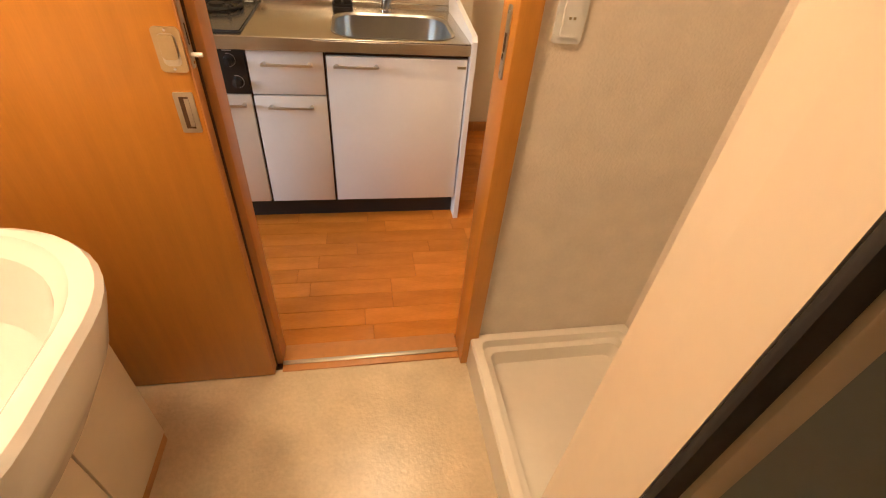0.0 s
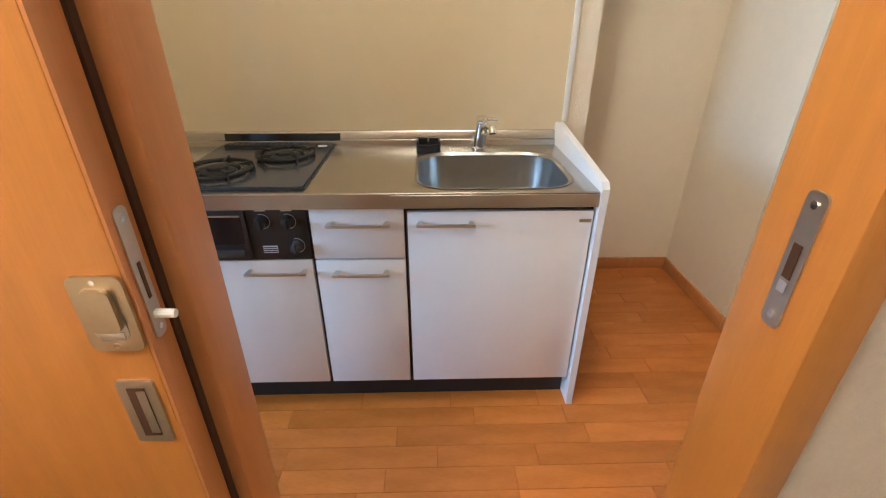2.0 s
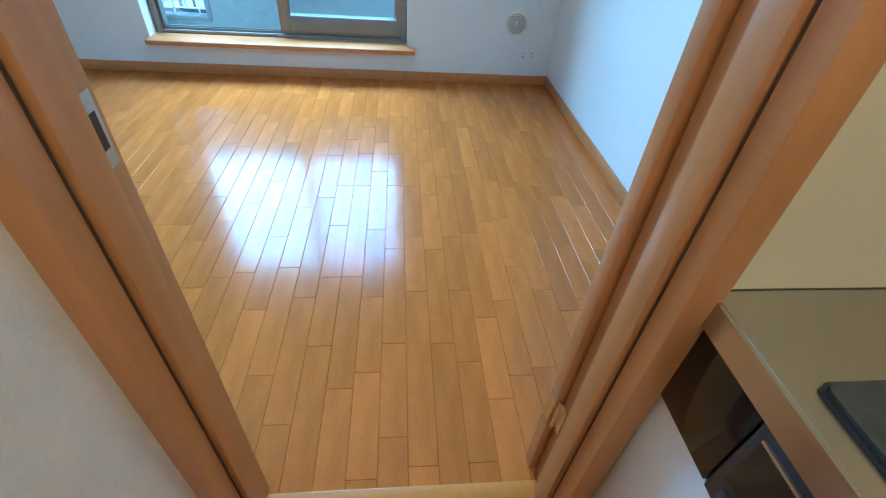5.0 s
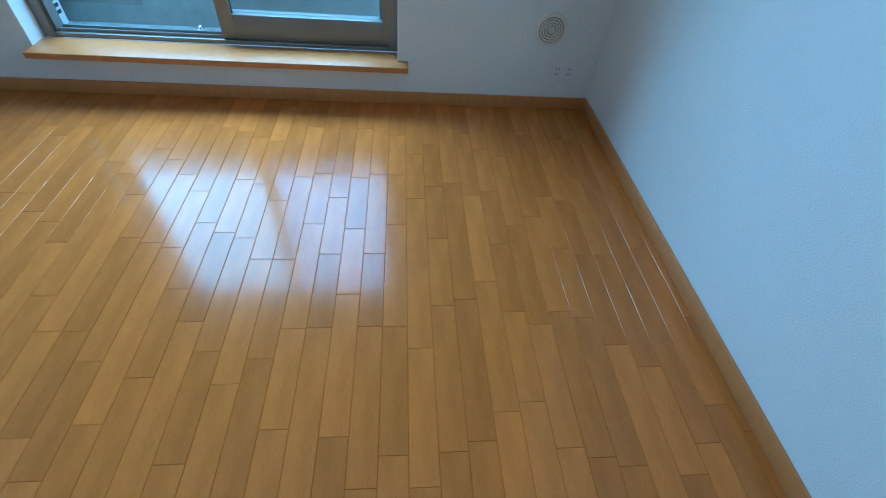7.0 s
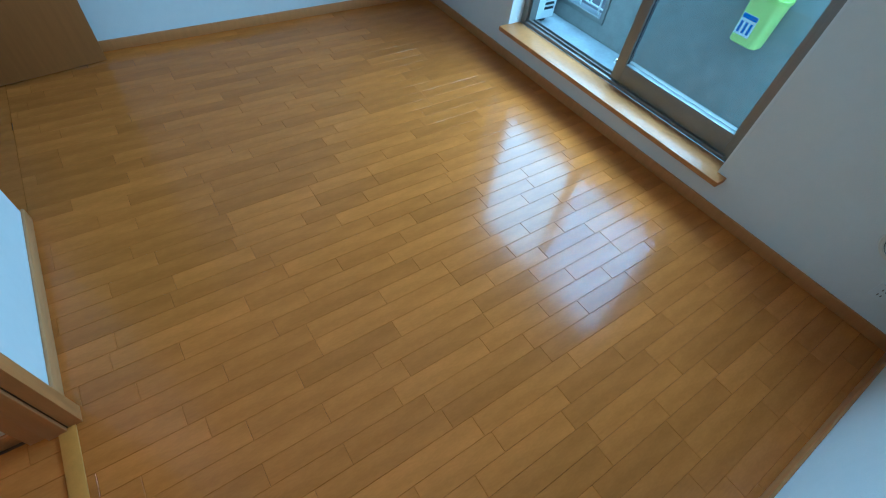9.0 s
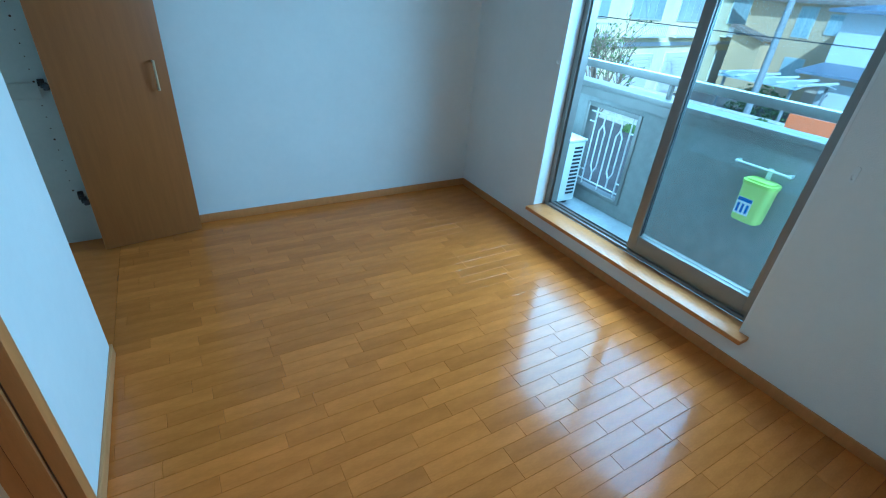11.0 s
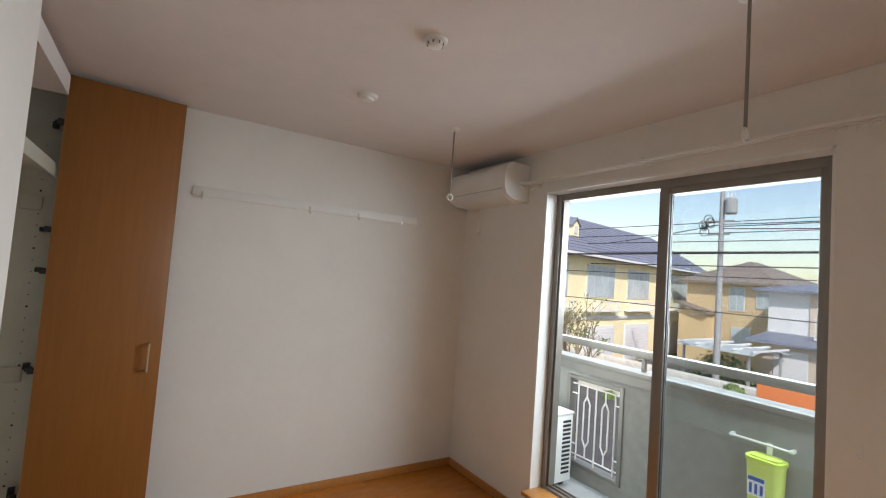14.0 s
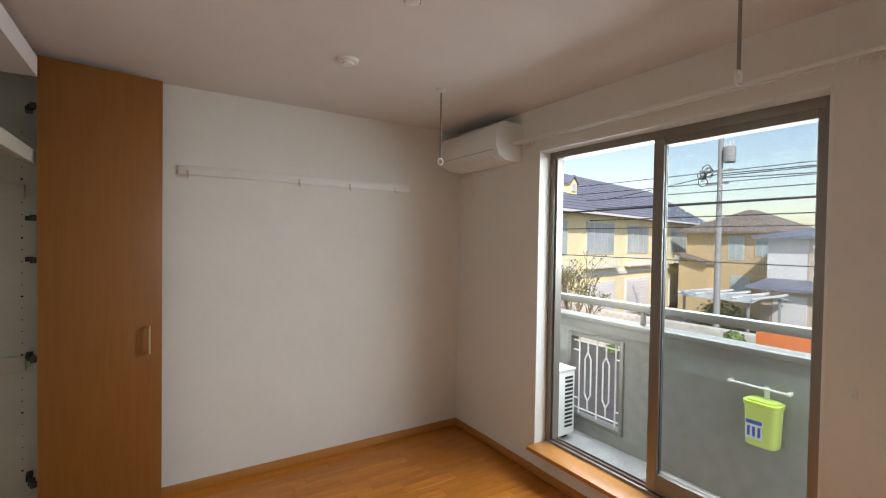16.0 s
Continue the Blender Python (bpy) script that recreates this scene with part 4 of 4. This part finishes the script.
    part("lid_dome", prism(bmesh.new(), [(-4.925 + x, -.842 + y) for x, y in rounded(-.05, .05, -.08, .08, .035, 6)], 'Z', .716, .727), "limedark", ld)
    part("strap", bx(-4.966, -4.961, -.857, -.827, .69, .80, bev=.002), "whiteplastic", k)
    lb = part("label_sheet", bx(-4.868, -4.8625, -.912, -.822, .50, .61), "paper", k, "white printed label with blue blocks")
    part("print_block", bx(-4.8625, -4.8615, -.910, -.824, .585, .608), "blue", lb)
    for i in range(3):
        part("print_bar", bx(-4.8625, -4.8615, -.902 + i * .028, -.887 + i * .028, .512, .57), "blue", lb)


balcony()

# ---------- outside ----------
G = -3.3
tagged(meshob("ground", bx(-900, 40, -900, 900, G - .3, G), "asphalt", False), "grey asphalt street and yards", "ground", kind="structure")

def house_window(parent, m, u, z, w, h, sill=True):
    """A framed window on the facade whose plane m carries (along, up, out)."""
    def put(bm):
        bmesh.ops.transform(bm, matrix=m, verts=bm.verts)
        return bm
    f = part("window", put(box(bmesh.new(), u, u + w, -.02, .05, z, z + h)), "screen", parent, "pale framed window")
    k = max(2, round(w / .85))
    for i in range(k):
        part("pane", put(box(bmesh.new(), u + .06 + i * (w - .06) / k, u + (i + 1) * (w - .06) / k, .05, .06, z + .07, z + h - .07)), "winglass", f)
    return f


def yellow_house():
    h = thing("apartment_house", "pale yellow two-storey house with blue-grey slate roof", "house", (-28, -19, G))
    A, B = Vector((-12.0, -15.1, 0)), Vector((-42.6, -21.2, 0))
    d = (B - A).normalized()
    n = Vector((-d.y, d.x, 0))
    if n.y < 0:
        n = -n
    m = Matrix(((d.x, n.x, 0, A.x), (d.y, n.y, 0, A.y), (0, 0, 1, 0), (0, 0, 0, 1)))
    L = (B - A).length
    def put(bm):
        bmesh.ops.transform(bm, matrix=m, verts=bm.verts)
        bmesh.ops.recalc_face_normals(bm, faces=bm.faces)
        return bm
    part("wall", put(bx(0, L, -9, 0, G, 3.40)), "yellowhouse", h)
    E = 3.45
    bm = bmesh.new()
    prism(bm, [(.7, E - .15), (.7, E), (-4.5, E + 3.2), (-9.7, E), (-9.7, E - .15)], 'X', -.6, L + .6)
    rf = part("roof", put(bm), "slate", h, "blue-grey slate roof")
    for i in range(14):
        y = .7 - i * .36
        part("course", put(box(bmesh.new(), -.6, L + .6, y - .02, y + .02, E + i * .2215 + .005, E + i * .2215 + .035)), "slate", rf)
    for u in (6.2, 10.9):
        dm = part("dormer", put(prism(bmesh.new(), [(u, E + 1.1), (u + .8, E + 1.1), (u + .8, E + 1.75), (u + .4, E + 2.1), (u, E + 1.75)], 'Y', -2.4, -.95)), "yellowhouse", rf, "small pale yellow gabled dormer")
        part("dormer_window", put(bx(u + .22, u + .58, -.95, -.90, E + 1.25, E + 1.70)), "screen", dm)
        part("dormer_roof", put(prism(bmesh.new(), [(u - .12, E + 1.68), (u + .4, E + 2.14), (u + .92, E + 1.68), (u + .92, E + 1.78), (u + .4, E + 2.24), (u - .12, E + 1.78)], 'Y', -2.6, -.85)), "slate", dm)
    part("gutter", put(bx(-.6, L + .6, .7, .82, E - .18, E - .05)), "whitehouse", h)
    part("belt", put(bx(0, L, 0, .08, -.35, -.15)), "whitehouse", h)
    for u in (5.6, 11.2, 16.6, 24.4):
        house_window(h, m, u, .95, 3.5, 1.95)
        bal = part("balcony_rail", put(bx(u - .3, u + 3.8, .0, .45, .12, .22)), "whitehouse", h)
        part("top_bar", put(bx(u - .3, u + 3.8, .40, .45, .70, .76)), "whitehouse", bal)
        for j in range(20):
            part("bar", put(bx(u - .28 + j * .21, u - .25 + j * .21, .41, .44, .22, .70)), "whitehouse", bal)
        sh = part("shutter", put(bx(u - .1, u + 3.7, .0, .07, G + .15, -.76)), "whitehouse", h, "white roller shutter")
        for j in range(11):
            part("slat", put(bx(u, u + 3.6, .07, .09, G + .25 + j * .2, G + .40 + j * .2)), "whitehouse", sh)


def block_house(name, label, x, y0, y1, top, ridge, wallm, roofm, wins, depth=8, hip=True):
    h = thing(name, label, "house", (x - depth / 2, (y0 + y1) / 2, G))
    part("wall", bx(x - depth, x, y0, y1, G, top), wallm, h)
    bm = bmesh.new()
    e = .6
    base = [(x + e, y0 - e, top), (x + e, y1 + e, top), (x - depth - e, y1 + e, top), (x - depth - e, y0 - e, top)]
    low = [bm.verts.new((a, b, c - .15)) for a, b, c in base]
    bas = [bm.verts.new(v) for v in base]
    yc = (y0 + y1) / 2
    xc = x - depth / 2
    t = [bm.verts.new((xc + .8, yc, ridge)), bm.verts.new((xc - .8, yc, ridge))]
    bm.faces.new(low)
    for i in range(4):
        bm.faces.new((low[i], low[(i + 1) % 4], bas[(i + 1) % 4], bas[i]))
    bm.faces.new((bas[0], bas[1], t[0])), bm.faces.new((bas[1], bas[2], t[1], t[0]))
    bm.faces.new((bas[2], bas[3], t[1])), bm.faces.new((bas[3], bas[0], t[0], t[1]))
    bmesh.ops.recalc_face_normals(bm, faces=bm.faces)
    part("roof", bm, roofm, h)
    m = Matrix(((0, 1, 0, x), (1, 0, 0, 0), (0, 0, 1, 0), (0, 0, 0, 1)))
    for u, z, w, hh in wins:
        house_window(h, m, u, z, w, hh)
    return h


def outside():
    yellow_house()
    h = block_house("ochre_house", "ochre rendered two-storey house with brown roof", -36, -18.6, -12.9, 2.6, 4.3, "orangehouse", "brownroof",
                    ((-15.6, .6, 1.0, 1.7), (-15.4, -2.2, 1.2, 1.7), (-17.9, -1.0, .6, 1.6), (-13.9, .9, .9, 1.1)))
    part("porch_roof", prism(bmesh.new(), [(-18.7, 1.0), (-16.4, .35), (-16.4, .2), (-18.7, .85)], 'X', -36, -34.6), "brownroof", h)
    part("lower_wing", bx(-36, -35, -18.6, -16.6, G, .4), "orangehouse", h)
    h = block_house("white_house", "pale grey and beige two-storey house with flat eaves", -32, -11.6, -6.2, 2.2, 2.9, "whitehouse", "slate",
                    ((-8.1, .4, 1.0, 1.3), (-11.2, -2.6, .8, 1.9)))
    part("upper_panel", bx(-32, -31.95, -9.6, -6.2, -.4, 2.1), "beigehouse", h)
    part("lower_wing", bx(-32, -29.8, -11.0, -6.0, G, -.75), "beigehouse", h)
    part("lower_roof", prism(bmesh.new(), [(-32, -.25), (-29.3, -.6), (-29.3, -.72), (-32, -.6)], 'Y', -11.6, -5.8), "slate", h)
    bl = part("balcony", bx(-32, -30.7, -9.0, -6.2, -.35, -.25), "whitehouse", h)
    part("top_bar", bx(-30.75, -30.7, -9.0, -6.2, .72, .78), "whitehouse", bl)
    for i in range(19):
        part("bar", bx(-30.74, -30.71, -8.98 + i * .15, -8.95 + i * .15, -.25, .72), "whitehouse", bl)
    part("red_cloth", bx(-31.2, -31.15, -7.0, -6.5, .2, 1.5), "orange", h)
    part("lower_door", bx(-29.8, -29.75, -10.4, -8.9, G, -1.0), "whitehouse", h)
    for y0, y1, x in ((-4.5, 3, -38), (5, 13, -36), (15, 26, -40), (-34, -24, -52)):
        block_house("distant_house", "pale grey house across the street", x, y0, y1, 1.6, 2.7, "whitehouse", "brownroof", ((y0 + 1, 0, 1.4, 1.2), (y0 + 4, 0, 1.4, 1.2)))
    # carport
    c = thing("carport", "pale carport with curved translucent roof", "carport", (-27, -11.6, G))
    part("roof_sheet", prism(bmesh.new(), [(-29.5, -1.15), (-28.2, -.92), (-26.5, -.88), (-25.5, -1.05), (-25.5, -1.1), (-26.5, -.93), (-28.2, -.97), (-29.5, -1.2)], 'Y', -13.2, -9.6), "screen", c)
    for y in (-13.2, -12.3, -11.4, -10.5, -9.65):
        part("rib", bx(-29.5, -25.5, y, y + .06, -.96, -.86), "whitehouse", c)
    for y in (-13.0, -9.9):
        for x in (-29.2, -25.8):
            part("post", bx(x, x + .1, y, y + .1, G, -1.05), "polegrey", c)
    # block wall across the road
    w = thing("block_wall", "pale concrete block garden wall beside the street", "garden wall", (-20, -8, G))
    part("core", bx(-20.12, -20.02, -16, 6, G, -1.55), "blockwall", w)
    bme = bpy.data.meshes.new("block")
    b0 = bx(0, .12, .006, .394, .004, .186, bev=.004, seg=1)
    b0.to_mesh(bme); b0.free(); bme.materials.append(M["blockwall"])
    for r in range(9):
        for i in range(26):
            ob = new("block", bme)
            ob.location = (-20.05, -15.5 + i * .4 + (r % 2) * .2, G + r * .19)
            ob.parent = w
            ob.matrix_parent_inverse = w.matrix_basis.inverted()
    o = thing("orange_fence", "bright orange sheet fence beside the wall", "fence", (-18, -3.5, G))
    part("sheet", bx(-18.1, -18.0, -6.3, .5, G, -.88, bev=.02), "orange", o)
    part("base", bx(-18.15, -17.95, -6.4, .6, G, G + .3), "blockwall", o)
    # utility pole
    p = thing("utility_pole", "grey concrete utility pole with transformer and cables", "utility pole", (-23.6, -10.25, G))
    part("pole", cyl(bmesh.new(), (-23.6, -10.25, G), (-23.6, -10.25, 6.6), .15, .10, 14), "polegrey", p)
    part("mast", cyl(bmesh.new(), (-23.6, -10.25, 6.6), (-23.6, -10.25, 7.4), .03, n=8), "polegrey", p)
    tr = part("transformer", lathe(bmesh.new(), (-23.6, -9.87, 5.35), ((.21, 0), (.25, .04), (.25, .68), (.21, .73), (.1, .75)), 18), "polegrey", p)
    for i in range(3):
        part("bushing", cyl(bmesh.new(), (-23.6, -10.03 + i * .16, 6.15), (-23.6, -10.03 + i * .16, 6.32), .035, n=8), "whitehouse", tr)
    for z, w2 in ((6.7, 1.0), (5.0, .9), (4.4, .6)):
        part("cross_arm", bx(-23.66, -23.56, -10.25 - w2, -10.25 + w2 * .6, z, z + .08), "polegrey", p)
    bm = bmesh.new()
    rnd = random.Random(4)
    for i in range(9):
        torus(bm, (-23.5 + rnd.uniform(-.1, .1), -10.80 + rnd.uniform(-.25, .25), 4.9 + rnd.uniform(-.5, .35)), rnd.uniform(.10, .22), .02, 'X', n=14, k=5)
    part("cable_coil", bm, "cable", p, "tangled coil of black cable")
    # wires
    for i, (x0, ya, za, yb, zb, r, sag) in enumerate(((-23.6, -60, 5.6, 40, 5.2, .018, .8), (-23.6, -60, 5.2, 40, 4.6, .018, .8), (-23.5, -60, 4.7, 40, 4.2, .02, .7), (-23.4, -60, 4.0, 40, 3.9, .022, .7),
                                                      (-17.0, -40, 2.9, 30, 3.35, .035, .25), (-23.4, -60, 3.2, 40, 3.4, .025, .7), (-19.0, -45, 2.5, 30, 2.5, .016, .4), (-16, -40, 1.3, 30, 1.25, .014, .3))):
        pts = []
        for j in range(25):
            t = j / 24
            y = ya + (yb - ya) * t
            pts.append((x0, y, za + (zb - za) * t - sag * 4 * t * (1 - t) * .5))
        ob = tube("overhead_cable", pts, r, "cable", None, 2)
        tagged(ob, "black overhead cable strung along the street", "cable", "overhead cables")
    for (z0, yb, xb, zb) in ((4.9, 14, -13, 4.0), (4.7, 16, -15, 3.6), (4.9, -30, -30, 4.6), (4.8, 22, -18, 4.9)):
        ob = tube("service_cable", [(-23.6 + (xb + 23.6) * t, -10.25 + (yb + 10.25) * t, z0 + (zb - z0) * t - 1.3 * t * (1 - t)) for t in [j / 16 for j in range(17)]], .02, "cable", None, 2)
        tagged(ob, "black service cable from the pole", "cable", "overhead cables")
    # bare young tree
    tree()
    bush()


def tree():
    t = thing("street_tree", "sparse young tree with thin branches and first leaves", "tree", (-12.0, -8.5, G))
    rnd = random.Random(11)
    bm = bmesh.new()
    tips = []
    def grow(p, d, ln, r, lvl):
        q = p + d * ln
        cyl(bm, p, q, r, r * .68, 7)
        if lvl == 0:
            tips.append((p, q))
            return
        for i in range(3 if lvl > 1 else 4):
            nd = (d + Vector((rnd.uniform(-.75, .75), rnd.uniform(-.75, .75), rnd.uniform(-.1, .55)))).normalized()
            grow(p + d * ln * rnd.uniform(.55, 1), nd, ln * rnd.uniform(.6, .82), r * .6, lvl - 1)
    grow(Vector((-12.0, -8.5, G)), Vector((.03, .02, 1)).normalized(), 1.75, .075, 5)
    part("trunk", bm, "bark", t)
    vs, fs = [], []
    for p, q in tips:
        for i in range(2):
            c = p.lerp(q, rnd.random()) + Vector([rnd.uniform(-.06, .06) for _ in range(3)])
            a = Vector([rnd.uniform(-1, 1) for _ in range(3)]).normalized() * .045
            b = Vector([rnd.uniform(-1, 1) for _ in range(3)]).normalized() * .03
            k = len(vs)
            vs += [tuple(c - a), tuple(c + b), tuple(c + a), tuple(c - b)]
            fs.append((k, k + 1, k + 2, k + 3))
    me = bpy.data.meshes.new("crown")
    me.from_pydata(vs, [], fs)
    me.materials.append(M["leaf"])
    ob = new("crown", me)
    ob.parent = t
    ob.matrix_parent_inverse = t.matrix_basis.inverted()
    tagged(ob, kind="stuff")


def bush():
    rnd = random.Random(5)
    for c, R in (((-19.3, -12.6, G), .28), ((-19.4, -7.6, -1.9), .35), ((-29.2, -12.6, G), 1.7)):
        b = thing("garden_bush", "small leafy green garden bush", "bush", c, "garden bushes")
        vs, fs = [], []
        for i in range(700):
            d = Vector([rnd.gauss(0, 1) for _ in range(3)]).normalized() * R * rnd.uniform(.5, 1) * (1 + .25 * noise.noise(Vector((i * .1, 0, 0))))
            p = Vector(c) + Vector((d.x, d.y, abs(d.z) * 1.1))
            a = Vector([rnd.uniform(-1, 1) for _ in range(3)]).normalized() * .11
            e = Vector([rnd.uniform(-1, 1) for _ in range(3)]).normalized() * .07
            k = len(vs)
            vs += [tuple(p - a), tuple(p + e), tuple(p + a), tuple(p - e)]
            fs.append((k, k + 1, k + 2, k + 3))
        me = bpy.data.meshes.new("leaves")
        me.from_pydata(vs, [], fs)
        me.materials.append(M["leaf"])
        ob = new("leaves", me)
        ob.parent = b
        ob.matrix_parent_inverse = b.matrix_basis.inverted()
        tagged(ob, kind="stuff")
        part("stem", cyl(bmesh.new(), (c[0], c[1], G), (c[0], c[1], c[2] + R * .6), .04, n=6), "bark", b)


outside()

# ---------- floor strips ----------
def planks():
    rnd = random.Random(3)
    cache = {}
    W = .0758
    rest = bmesh.new()
    rooms = ((XW, XP, YS, YN), (XP, -.88, YS, -1.66), (XP + .018, 1.75, -.705, .95))
    for k, (x0, x1, y0, y1) in enumerate(rooms):
        y = y0
        row = 0
        while y < y1 - .004:
            w = min(W, y1 - y)
            x = x0 - rnd.choice((0, .1, .2, .3))
            while x < x1 - .004:
                ln = rnd.choice((.303, .303, .379, .455, .455, .606))
                a, b = max(x, x0), min(x + ln, x1)
                x += ln
                if b - a < .02:
                    continue
                if k == 1 or (k == 2 and b > .9) or (k == 0 and b < -3.3 and y < -1.9):
                    box(rest, a + .0006, b - .0006, y + .0006, y + w - .0006, -.008, 0)
                    continue
                key = (round(b - a, 3), round(w, 4))
                if key not in cache:
                    me = bpy.data.meshes.new("plank")
                    bm = bmesh.new()
                    l2, w2 = (b - a) / 2 - .0003, w / 2 - .0003
                    lo = [bm.verts.new((sx * l2, sy * w2, -.008)) for sx, sy in ((-1, -1), (1, -1), (1, 1), (-1, 1))]
                    mi = [bm.verts.new((sx * l2, sy * w2, -.0012)) for sx, sy in ((-1, -1), (1, -1), (1, 1), (-1, 1))]
                    hi = [bm.verts.new((sx * (l2 - .0012), sy * (w2 - .0012), 0)) for sx, sy in ((-1, -1), (1, -1), (1, 1), (-1, 1))]
                    bm.faces.new(hi)
                    for A, B in ((lo, mi), (mi, hi)):
                        for i in range(4):
                            bm.faces.new((A[i], A[(i + 1) % 4], B[(i + 1) % 4], B[i]))
                    bm.to_mesh(me); bm.free()
                    me.materials.append(M["plank"])
                    cache[key] = me
                ob = new("plank", cache[key])
                ob.location = ((a + b) / 2, y + w / 2, 0)
                ob.parent = FL
            y += W
            row += 1
    ob = meshob("plank_rest", rest, "plank", False)
    ob.parent = FL
    tagged(ob, kind="stuff")


planks()
